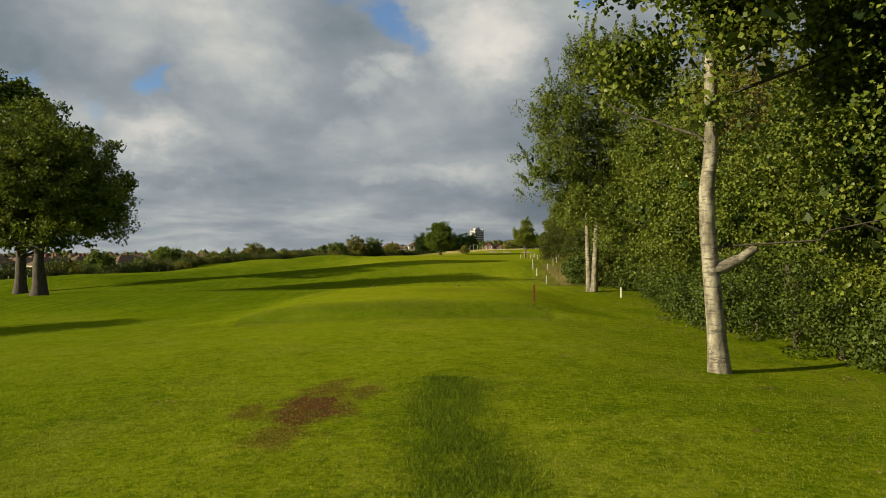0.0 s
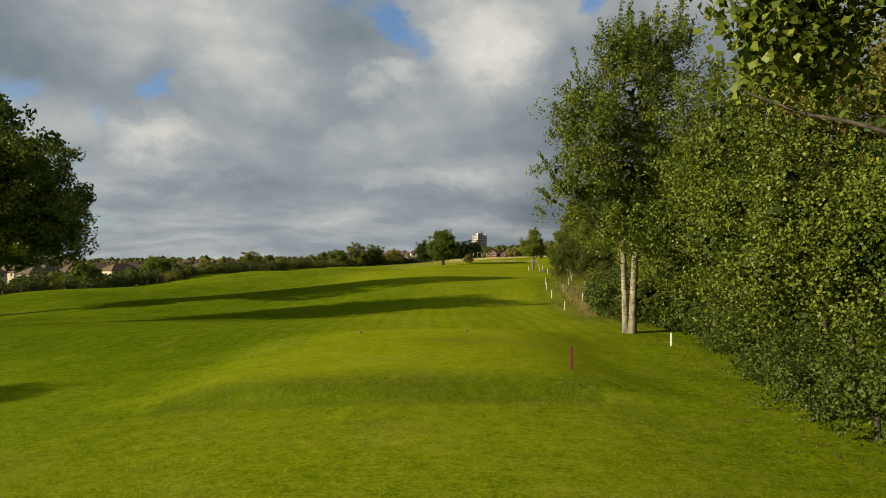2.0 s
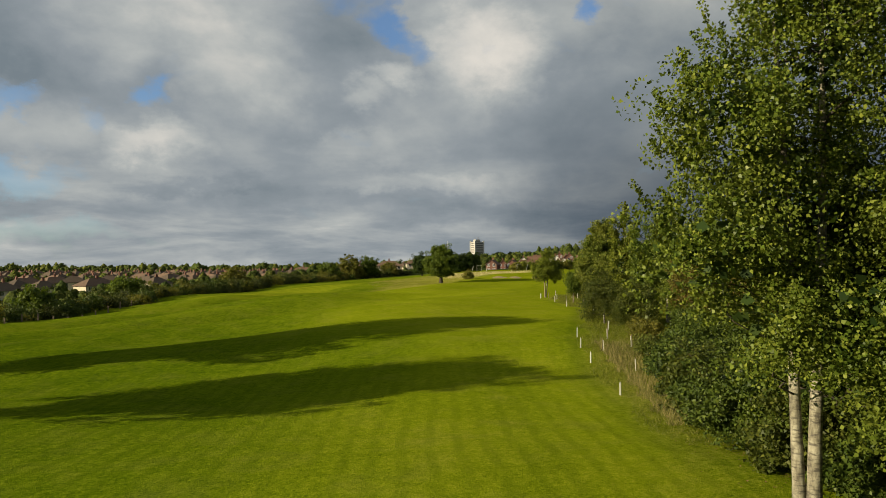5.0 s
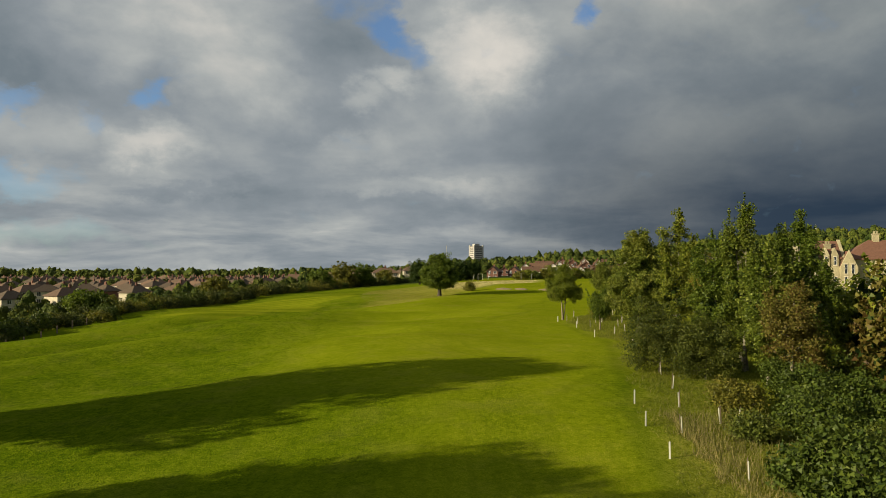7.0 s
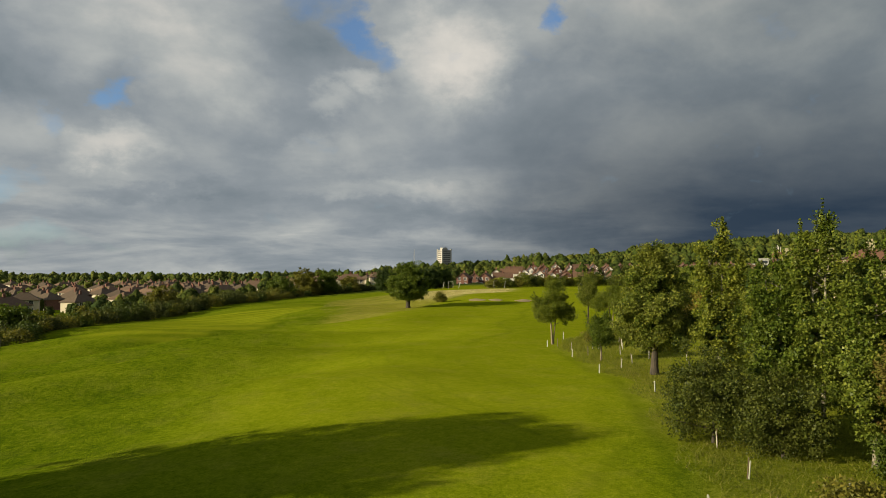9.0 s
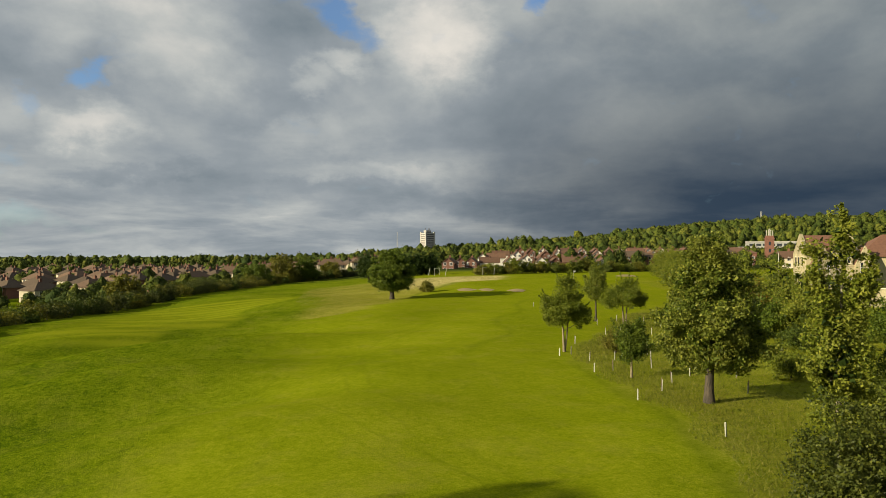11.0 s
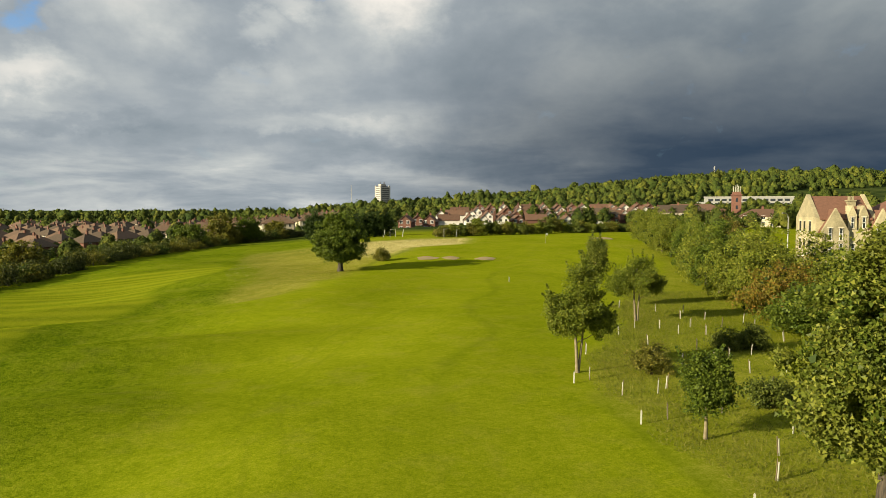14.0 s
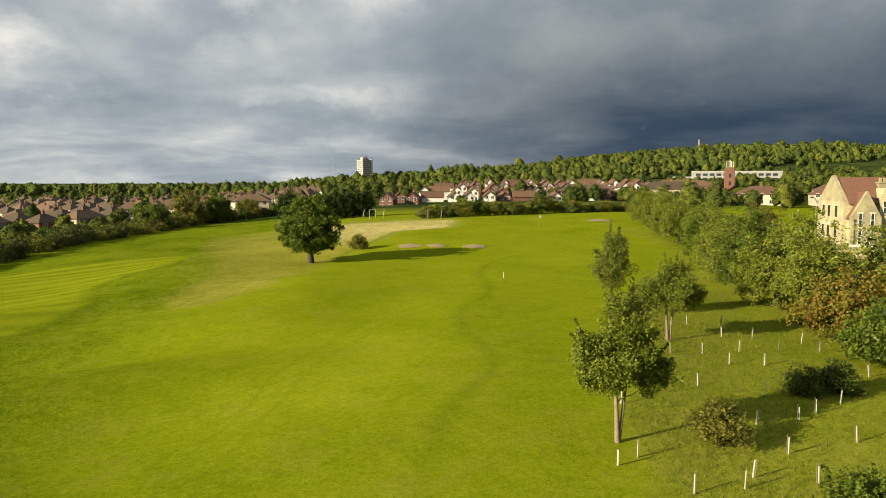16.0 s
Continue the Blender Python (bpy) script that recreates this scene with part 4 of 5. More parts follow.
tree("ash_tree", 26.2, 151.5, "round-headed young ash in rough grass", trunks=((0, 0, 0.1, -0.3, 0), (0.15, 0, 0.08, 0.4, 0.1)), trunk_top=4.6,
     lobes=((0, 0, 3.8, 2.4, 2.4, 1.5), (0.8, 0.2, 4.9, 1.5, 1.5, 1.1), (-1.2, 0, 4.3, 1.3, 1.3, 1.1), (1.7, 0, 3.3, 1.2, 1.2, 0.9), (-1.8, 0.2, 3.2, 1.0, 1.0, 0.8)), clumps=240, per=100, spread=0.28, leaf=0.09, sides=3, shoots=30, leafmat=ASH, barkmat=TAN, seed=35, limbs=14, limb_r=0.04)
YOUNG = ((16.6, 97, 11.6), (17.6, 92.5, 10), (19, 91, 12), (20.5, 95, 11), (22.5, 91, 11.5), (18.5, 86.5, 9.5), (24.5, 97, 10.5), (21, 87, 9))
for k, (xx, yy, hh) in enumerate(YOUNG):
    hh *= 0.92
    tree("young_poplar", xx, yy, "young upright poplar with pale branches", trunks=((0, 0, 0.1, 0.3, 0.1), (0.3, 0.2, 0.07, -0.6, 0.4)), trunk_top=hh * 0.84,
         lobes=((0, 0, hh * 0.44, 1.5, 1.5, hh * 0.40), (0.3, 0.1, hh * 0.85, 0.4, 0.4, hh * 0.17), (-0.7, 0.4, hh * 0.76, 0.4, 0.4, hh * 0.16), (0.9, -0.3, hh * 0.7, 0.5, 0.5, hh * 0.14)),
         clumps=170, per=110, spread=0.25, leaf=0.095, leafmat=(LIME, CHESTNUT, POPLAR)[k % 3], barkmat=PALE, seed=60 + k, limbs=12, dense=40, limb_r=0.04, group="young poplars", sides=3, shoots=60)
shrub("willow", 13.4, 90.5, "dark feathery willow shrub in rough grass", 2.2, 5.2, FEATHER, 71, 230, 100, 0.075, 0.26, sides=3)
shrub("willow", 15.4, 88.0, "dark feathery willow shrub in rough grass", 2.0, 4.4, FEATHER, 72, 200, 100, 0.075, 0.26, sides=3)
for k, (xx, yy, r, h, mt) in enumerate(((18.9, 131.8, 1.25, 2.3, 3), (27.4, 138, 1.0, 1.6, 2), (29.5, 137.9, 1.3, 1.9, 2), (22, 124, 1.2, 1.9, 2), (23, 103, 2.2, 3.6, 2), (29.5, 107, 2.2, 3.4, 1), (34, 115, 2.4, 4.4, 1), (24.5, 98.5, 2, 3, 1),
                                       (33, 121, 2.4, 4.2, 0), (30, 128, 1.2, 1.6, 2), (36, 131, 2, 3.4, 1), (21.5, 78, 1.6, 2.2, 2), (26, 86, 1.9, 3.4, 4), (17.6, 79.5, 1.8, 3.2, 1), (15.6, 76, 1.6, 2.6, 1), (19, 84, 1.8, 3.0, 1), (14.2, 80.5, 1.2, 2.0, 3), (13.2, 76.5, 0.9, 1.3, 2), (28.5, 92, 2.2, 4.2, 4), (24, 83, 1.5, 2.8, 4), (31, 99, 2.0, 3.8, 4), (17, 73, 1.4, 2.2, 2), (27, 118, 1.4, 2.4, 0))):
    shrub("scrub_bush", xx, yy, ("green scrub bush in rough grass", "dark green scrub bush in rough grass", "olive scrub bush in rough grass", "open yellow-brown thorn bush in rough grass", "russet-leaved scrub bush in rough grass")[mt], r, h, (ASH, SHRUB, WILLOW, OLIVE, RUSSET)[mt], 300 + k, int(55 * r), 85, 0.09, 0.27, group="scrub bushes", limbs=6, sides=3)
tree("cherry", 18.4, 83.6, "slim cherry with reddening leaves in scrub", trunks=((0, 0, 0.08, 0.2, 0),), trunk_top=5.2, lobes=((0, 0, 4.2, 1.5, 1.5, 2.3), (0.6, -0.4, 2.6, 1.2, 1.2, 1.5)), clumps=130, per=80, spread=0.26, leaf=0.085, sides=3, shoots=20,
     leafmat=RUSSET, barkmat=PALE, seed=36, limbs=14, limb_r=0.03)
# tree belt before the stone house
BELT = ((66, 240, 8.5, 0), (64, 231, 8.8, 0), (62, 223, 8.6, 0), (60, 215, 8.2, 0), (60, 207, 8.6, 2), (55, 197, 9, 1), (51, 187, 8.8, 2), (47.5, 178.5, 8.6, 2), (45, 170.5, 9.2, 1), (43, 163.5, 8.2, 2), (41.5, 155.5, 8.4, 0),
        (38.5, 148, 6.2, 4), (42.5, 147, 6.8, 0), (36.8, 141.5, 4.6, 1), (41, 138, 6, 0), (53.5, 186, 9.6, 1), (50, 176, 10, 3), (47.5, 166, 9.6, 0), (48.5, 157, 8.8, 2), (50, 149, 7, 1), (62, 212, 8.6, 1), (46, 131, 6, 1), (64, 226, 8, 0))
for k, (xx, yy, hh, mt) in enumerate(BELT):
    tree("belt_tree", xx, yy, ("yellow-green ash in a tree belt", "dark green thorn in a tree belt", "leafy green tree in a tree belt", "russet-leaved tree in a tree belt", "yellow and red-leaved cherry in a tree belt")[mt],
         trunks=((0, 0, 0.16, 0.2, 0),), trunk_top=hh * 0.7, lobes=((0, 0, hh * 0.58, 3.3, 3.3, hh * 0.4), (1.2, -1, hh * 0.4, 2.8, 2.8, hh * 0.33), (-1.2, 0.8, hh * 0.36, 2.8, 2.8, hh * 0.33)),
         clumps=280 if k < 15 else 170, per=62, spread=0.38, leaf=0.14, leafmat=(LIME, CHESTNUT, LIME, RUSSET, CHERRY)[mt], barkmat=DARK, seed=400 + k, limbs=6, dense=50, group="tree belt", sides=3)

# ---- hedge on the left boundary ----
HEDGE_LINE = np.array(((-75, 100), (-69, 118), (-65, 140), (-59, 170), (-55.5, 200), (-53, 225), (-49, 255), (-44, 285), (-36, 315), (-14, 347), (-2, 352)), float)


def hedge_line(name, pts, label, r, h, mats, seed, step=2.6, leaf=0.3, per=38, clumps=46):
    rng = np.random.default_rng(seed)
    pts = np.array(pts, float)
    seg = np.r_[0, np.cumsum(np.hypot(*np.diff(pts[:, :2], axis=0).T))]
    for s in np.arange(0, seg[-1], step):
        xx, yy = np.interp(s, seg, pts[:, 0]) + rng.normal(0, 0.9), np.interp(s, seg, pts[:, 1]) + rng.normal(0, 0.9)
        hh = h * rng.uniform(0.55, 1.3)
        shrub(name, xx, yy, label, r * rng.uniform(0.8, 1.25), hh, mats[rng.integers(len(mats))], int(rng.integers(1e6)), clumps, per, leaf, r * 0.2, "hedge bush", "boundary hedge", limbs=0, sides=3)


hedge_line("hedge_bush", HEDGE_LINE - (1.5, 0), "dark overgrown boundary hedge bush", 2.6, 3.5, (HEDGE, HEDGE, SHRUB, OLIVE), 7, leaf=0.2, per=44, clumps=40)
hedge_line("hedge_bush", HEDGE_LINE[1:-1] - (7, -1), "tall overgrown boundary hedge bush", 2.6, 3.4, (HEDGE, SHRUB, WILLOW), 8, 7.5, leaf=0.22)
for k, (xx, yy, hh, r) in enumerate(((-38, 316, 11, 6), (-31, 322, 10, 5), (-44, 300, 8.5, 4.5), (-24, 338, 7, 4), (-10, 352, 7, 4), (-70, 150, 6.5, 4), (-66, 176, 6.5, 3.8), (-60, 232, 7, 4))):
    tree("hedgerow_tree", xx, yy, "broad leafy tree in a boundary hedge", trunks=((0, 0, 0.3, 0.2, 0),), trunk_top=hh * 0.6, lobes=((0, 0, hh * 0.55, r, r, hh * 0.42), (1, 0, hh * 0.35, r, r, hh * 0.3)), clumps=210, per=45, spread=0.5, leaf=0.3,
         leafmat=(OLIVE, CHESTNUT, CHESTNUT, OLIVE)[k % 4], barkmat=DARK, seed=500 + k, limbs=4, group="hedgerow trees", sides=3)
# clipped dark conifer hedge and yew behind the lone tree
for k in range(6):
    shrub("conifer", -1 + k * 2.5, 288 + k * 0.5, "flat-topped dark conifer hedge plant", 2.3, 7.8, DARKLEAF, 520 + k, 140, 50, 0.26, 0.45, "conifer", "conifer hedge", limbs=0, sides=3)
tree("yew", -8, 292, "dark rounded evergreen yew tree", trunks=((0, 0, 0.3, 0, 0),), trunk_top=5, lobes=((0, 0, 4.6, 4.3, 4.2, 4.2),), clumps=320, per=48, spread=0.5, leaf=0.3, leafmat=DARKLEAF, barkmat=DARK, seed=530, limbs=0)
for k in range(24):
    xx, yy = 24 + k * 2.9 + rs.uniform(-0.8, 0.8), 273 + k * 0.95 + rs.uniform(-2, 2)
    shrub("boundary_bush", xx, yy, "olive green bush along the golf course boundary", rs.uniform(1.8, 2.8), rs.uniform(3.0, 5.2) * (0.75 if k > 14 else 1.0), (OLIVE, LIME, WILLOW)[k % 3], 540 + k, 66, 45, 0.24, 0.42, "bush", "boundary bushes", limbs=0, sides=3)

# ---- houses ----
BRICK = plain_mat("brick", (0.16, 0.075, 0.052), 0.85, 1.2, 0.25)
RENDER_W = plain_mat("white_render", (0.72, 0.69, 0.62), 0.8, 0.8, 0.1)
CREAM = plain_mat("cream_render", (0.52, 0.46, 0.34), 0.8, 0.8, 0.12)
TILE = plain_mat("roof_tile", (0.125, 0.070, 0.044), 0.85, 2.0, 0.3)
TILE_R = plain_mat("weathered_roof_tile", (0.140, 0.088, 0.056), 0.9, 2.0, 0.3)
TILE_D = plain_mat("dark_roof_tile", (0.088, 0.062, 0.040), 0.85, 2.0, 0.3)
ROOF_RED = plain_mat("red_roof_tile", (0.150, 0.074, 0.047), 0.85, 2.0, 0.25)
STONE = plain_mat("pale_stone", (0.36, 0.315, 0.19), 0.9, 0.55, 0.42, 0.05)
GLASS = plain_mat("window_glass", (0.03, 0.035, 0.04), 0.08, 0.5, 0.2, spec=0.8)
FRAME = plain_mat("white_frame", (0.75, 0.75, 0.72), 0.5, 1.0, 0.08)
DARKWOOD = plain_mat("weathered_wood", (0.16, 0.12, 0.08), 0.85, 6, 0.3)
CONCRETE_D = plain_mat("grey_concrete", (0.15, 0.14, 0.13), 0.85, 0.3, 0.15)
DULL = plain_mat("dull_render", (0.30, 0.30, 0.28), 0.85, 0.3, 0.15)
CONCRETE = plain_mat("concrete", (0.48, 0.46, 0.42), 0.85, 0.3, 0.12)


def box_bm(*boxes):
    """Boxes (x0, y0, z0, x1, y1, z1) in one mesh."""
    bm = bmesh.new()
    for x0, y0, z0, x1, y1, z1 in boxes:
        v = [bm.verts.new(c) for c in ((x0, y0, z0), (x1, y0, z0), (x1, y1, z0), (x0, y1, z0), (x0, y0, z1), (x1, y0, z1), (x1, y1, z1), (x0, y1, z1))]
        for f in ((3, 2, 1, 0), (4, 5, 6, 7), (0, 1, 5, 4), (1, 2, 6, 5), (2, 3, 7, 6), (3, 0, 4, 7)):
            bm.faces.new([v[i] for i in f])
    return bm


def prism_bm(profile, y0, y1):
    """A profile of (x, z) drawn out along y."""
    bm = bmesh.new()
    a = [bm.verts.new((x, y0, z)) for x, z in profile]
    b = [bm.verts.new((x, y1, z)) for x, z in profile]
    bm.faces.new(a)
    bm.faces.new(b[::-1])
    for i in range(len(a)):
        j = (i + 1) % len(a)
        bm.faces.new((a[j], a[i], b[i], b[j]))
    bmesh.ops.recalc_face_normals(bm, faces=bm.faces)
    return bm


def hip_roof_bm(w, d, z0, h, over=0.4, t=0.15):
    w, d = w / 2 + over, d / 2 + over
    bm = bmesh.new()
    r = max(w - d, 0.01)
    lo = [bm.verts.new((sx * w, sy * d, z0)) for sx, sy in ((-1, -1), (1, -1), (1, 1), (-1, 1))]
    mid = [bm.verts.new((sx * w, sy * d, z0 + t)) for sx, sy in ((-1, -1), (1, -1), (1, 1), (-1, 1))]
    top = [bm.verts.new((-r, 0, z0 + h)), bm.verts.new((r, 0, z0 + h))]
    bm.faces.new(lo[::-1])
    for i in range(4):
        bm.faces.new((lo[i], lo[(i + 1) % 4], mid[(i + 1) % 4], mid[i]))
    bm.faces.new((mid[0], mid[1], top[1], top[0]))
    bm.faces.new((mid[1], mid[2], top[1]))
    bm.faces.new((mid[2], mid[3], top[0], top[1]))
    bm.faces.new((mid[3], mid[0], top[0]))
    return bm


def house(x, y, z, rz, w, d, wallmat, roofmat, label, eaves=5.0, rise=2.6, gable=False, group="houses", plain=False):
    ob = tagged(empty("house", x, y, z, rz), label, "house", group)
    part("wall", box_bm((-w / 2, -d / 2, -2.5, w / 2, d / 2, eaves)), wallmat, ob)
    if gable:
        over = 0.35
        part("gable_wall", prism_bm(((-w / 2 + 0.02, eaves), (w / 2 - 0.02, eaves), (0, eaves + rise - 0.12)), -d / 2 + 0.02, d / 2 - 0.02), wallmat, ob)
        s = rise / (w / 2)
        part("roof", prism_bm(((-w / 2 - over, eaves - s * over), (0, eaves + rise), (w / 2 + over, eaves - s * over), (w / 2 + over, eaves - s * over + 0.18), (0, eaves + rise + 0.2), (-w / 2 - over, eaves - s * over + 0.18)), -d / 2 - over, d / 2 + over), roofmat, ob)
    else:
        part("roof", hip_roof_bm(w, d, eaves, rise), roofmat, ob)
    part("chimney", box_bm((-0.36, -0.3, eaves + rise * 0.5, 0.36, 0.3, eaves + rise + 0.8), (-0.26, -0.12, eaves + rise + 0.8, -0.05, 0.12, eaves + rise + 1.15), (0.06, -0.12, eaves + rise + 0.8, 0.27, 0.12, eaves + rise + 1.15)), BRICK, ob)
    n = max(2, int(w / 3))
    for s in (-1,):
        for k in range(n):
            for zz in (1.0, 3.3) if not plain else (3.3,):
                cx, yy = -w / 2 + w * (k + 0.5) / n, s * d / 2
                win = part("window", box_bm((cx - 0.62, yy - 0.04, zz - 0.07, cx + 0.62, yy + 0.04, zz), (cx - 0.62, yy - 0.04, zz + 1.2, cx + 0.62, yy + 0.04, zz + 1.27), (cx - 0.62, yy - 0.04, zz, cx - 0.55, yy + 0.04, zz + 1.2),
                                            (cx + 0.55, yy - 0.04, zz, cx + 0.62, yy + 0.04, zz + 1.2), (cx - 0.03, yy - 0.04, zz, cx + 0.03, yy + 0.04, zz + 1.2)), FRAME, ob)
                if plain:
                    continue
                part("pane", box_bm((cx - 0.55, yy - 0.015, zz, cx + 0.55, yy + 0.015, zz + 1.2)), GLASS, win)
    return ob


rh = np.random.default_rng(77)
made_houses = {}
KINDS = {"hip": (8.6, 7, CREAM, TILE_D, "cream semi-detached house with a brown hipped roof", False), "hip_brick": (8.6, 7, BRICK, TILE_D, "brick semi-detached house with a brown hipped roof", False),
         "gable": (4.7, 9, RENDER_W, TILE, "white gabled house with a red tiled roof", True), "gable_brick": (5.2, 9, BRICK, TILE, "red brick gabled house with a tiled roof", True),
         "terrace": (12, 7, CREAM, TILE_R, "long terraced house with a weathered tiled roof", False), "far_terrace": (12, 7, BRICK, TILE_R, "distant terraced houses with weathered tiled roofs", False),
         "far_semi": (8.6, 7, CREAM, TILE_D, "distant semi-detached house with a brown roof", False)}


def place_house(kind, x, y, z, rz):
    if kind not in made_houses:
        w, d, wm, rm, lab, gab = KINDS[kind]
        made_houses[kind] = house(x, y, z, rz, w, d, wm, rm, lab, gable=gab, eaves=4.2 if gab else 4.6, rise=2.2 if gab else 2.6, plain=kind.startswith("far"))
        return
    copy_thing(made_houses[kind], pose(x, y, z, 0, 0, rz))


def hedge_x(y):
    return float(np.interp(y, HEDGE_LINE[:, 1], HEDGE_LINE[:, 0]))


# estate beyond the left hedge
ux, uy = math.cos(radians(62)), math.sin(radians(62))
for row in range(14):
    for k in range(-7, 35):
        s, d = k * 14.5 + (row % 3) * 5 + rh.uniform(-2.5, 2.5), 76 + row * 27 + rh.uniform(-3, 3)
        xx, yy = -64 + ux * s - uy * d, 205 + uy * s + ux * d
        if yy < 150 or yy > 640 or xx < -330 or (yy < 352 and xx > hedge_x(yy) - 15) or xx > -4 or xx < -0.75 * (yy + 20):
            continue
        if abs(xx + 129) < 18 and abs(yy - 287) < 14:
            continue
        if row > 5 and rh.uniform() < 0.35:
            continue
        kind = ("hip", "hip", "hip_brick", "terrace")[int(rh.integers(4))] if row < 6 else ("far_terrace", "far_semi")[int(rh.integers(2))]
        place_house(kind, xx, yy, gz(xx, yy) - 1.2, 62 - (90 if row % 2 else 0) + rh.uniform(-3, 3))
for xx, yy in ((-134, 286), (-123.5, 291)):
    place_house("hip", xx, yy, gz(xx, yy) - 0.4, 24)
# rows of gabled houses beyond the green
for row in range(4):
    for k in range(20 - row * 2):
        xx, yy = 30 + k * 7.4 + rh.uniform(-0.9, 0.9) + row * 14, 396 + row * 26 - k * 0.4 + rh.uniform(-2, 2)
        ridge = (k + row) % 5 == 2
        place_house("gable" if (k // 2 + row) % 3 else "gable_brick", xx, yy, 5.7 + row * 1.7 + rh.uniform(-0.4, 0.4), (84 if ridge else -6) + rh.uniform(-3, 3))
place_house("gable_brick", 24, 372, 5.6, -16)
place_house("gable_brick", 34, 376, 5.6, -16)
for k in range(5):
    place_house("terrace", -12 + k * 0.5 - k * 15, 372 + k * 3, gz(-12 - k * 15, 372), 8)
# larger buildings to the right of the town
for k, (xx, yy, w, d, e, r, rz, wm, rm, lab) in enumerate((
        (138, 372, 30, 13, 7, 4, -24, CREAM, TILE_D, "long school hall with a brown hipped roof"), (158, 400, 34, 14, 8, 3.5, -24, BRICK, TILE, "long brick building with a tiled roof"),
        (150, 330, 18, 10, 5.5, 3.5, -28, CREAM, TILE, "low building with a hipped tiled roof"), (212, 372, 20, 11, 6, 5, -30, RENDER_W, TILE, "white gabled building with a red roof"),
        (176, 318, 30, 11, 5.5, 3.5, -28, CREAM, TILE, "long low building with a red tiled roof"), (110, 395, 26, 12, 6, 3.5, -20, BRICK, TILE_D, "long brick building with a brown roof"))):
    house(xx, yy, gz(xx, yy) - 0.4, rz, w * 0.85, d * 0.85, wm, rm, lab, eaves=e * 0.75, rise=r * 0.8, gable=(k == 3), group="larger buildings")
fl = tagged(empty("flat_building", 352, 676, gz(325, 676) - 6.5, -26), "long white flat-roofed institutional building", "building")
part("body", box_bm((-36, -8, -3, 36, 8, 13), (-52, -6, -3, -36, 6, 9)), DULL, fl)
part("roof_edge", box_bm((-36.3, -8.3, 13, 36.3, 8.3, 13.7)), CONCRETE, fl)
for row in range(3):
    for k in range(12):
        part("window", box_bm((-33 + k * 5.6, -8.12, 2.2 + row * 3.7, -29 + k * 5.6, -7.9, 4.2 + row * 3.7)), GLASS, fl)

# ---- brick clock tower ----
ct = tagged(empty("brick_tower", 191, 418, gz(191, 418) - 4, -24), "tall slim red brick tower with aerials", "tower")
part("shaft", box_bm((-2.1, -2.1, -2, 2.1, 2.1, 16.5), (-2.4, -2.4, 16.5, 2.4, 2.4, 17.1), (-1.9, -1.9, 17.1, 1.9, 1.9, 18.2)), BRICK, ct)
for k in range(4):
    part("window", box_bm((-0.5, -2.18, 2.5 + k * 3.6, 0.5, -2.05, 4.3 + k * 3.6)), GLASS, ct)
for k, (ax, h) in enumerate(((-1.5, 2.8), (-0.5, 3.2), (0.6, 3.0), (1.5, 2.7), (0.1, 3.6))):
    part("aerial", box_bm((ax - 0.14, -1.2, 18.2, ax + 0.14, -0.9, 18.2 + h)), CONCRETE, ct)

# ---- tower block ----
tb = tagged(empty("tower_block", 57, 1203, 4, 28), "pale concrete high-rise block of flats", "tower block")
part("body", box_bm((-8, -7.6, -4, 8, 7.6, 45)), CONCRETE_D, tb)
for k in range(15):
    zz = 0.6 + k * 3.0
    part("balcony_band", box_bm((-8.6, -8.2, zz, 8.6, 8.2, zz + 1.25)), CONCRETE, tb)
for sx in (-1, 1):
    for sy in (-1, 1):
        part("corner_pier", box_bm((sx * 7.8 - 1.1, sy * 7.4 - 1.1, -4, sx * 7.8 + 1.1, sy * 7.4 + 1.1, 46.2)), CONCRETE, tb)
part("plant_room", box_bm((-5, -4, 45, 4, 4, 48.6)), CONCRETE, tb)
for ax in (-4, 1.5, 3.4):
    part("aerial", box_bm((ax - 0.2, -0.2, 48.6, ax + 0.2, 0.2, 52)), CONCRETE_D, tb)


def mast(x, y, h, w, label):
    m = tagged(empty("radio_mast", x, y, gz(x, y)), label, "mast")
    for sx in (-1, 1):
        for sy in (-1, 1):
            part("leg", prism_bm(((sx * w - 0.2, 0), (sx * w + 0.2, 0), (sx * w * 0.3 + 0.2, h), (sx * w * 0.3 - 0.2, h)), sy * w * 0.6 - 0.2, sy * w * 0.6 + 0.2), CONCRETE, m)
    for k in range(6):
        ww = w * (1 - 0.7 * (k + 1) / 7)
        part("brace", box_bm((-ww, -w * 0.6, h * (k + 1) / 7, ww, w * 0.6, h * (k + 1) / 7 + 0.5)), CONCRETE, m)


mast(787, 1531, 36, 1.6, "lattice radio mast on the wooded ridge")
mast(10, 1400, 44, 0.6, "thin distant radio mast")

# ---- stone house ----
mz = gz(76, 196) - 0.9
mh = tagged(empty("stone_house", 76.9, 200.5, mz, -18), "large pale stone gabled house with a red tiled roof", "house")
EA, RI, LONG = 9.4, 12.9, 9.0
part("wall", box_bm((0, -5, -3, LONG, 5, EA)), STONE, mh)
for u0 in (0.0, LONG - 0.6):
    bm = bmesh.new()
    prof = [(-5.0, EA), (5.0, EA), (0, RI + 0.3)]
    a = [bm.verts.new((u0, v, z)) for v, z in prof]
    b = [bm.verts.new((u0 + 0.6, v, z)) for v, z in prof]
    bm.faces.new(a[::-1]), bm.faces.new(b)
    for i in range(3):
        bm.faces.new((a[i], a[(i + 1) % 3], b[(i + 1) % 3], b[i]))
    bmesh.ops.recalc_face_normals(bm, faces=bm.faces)
    part("gable", bm, STONE, mh)


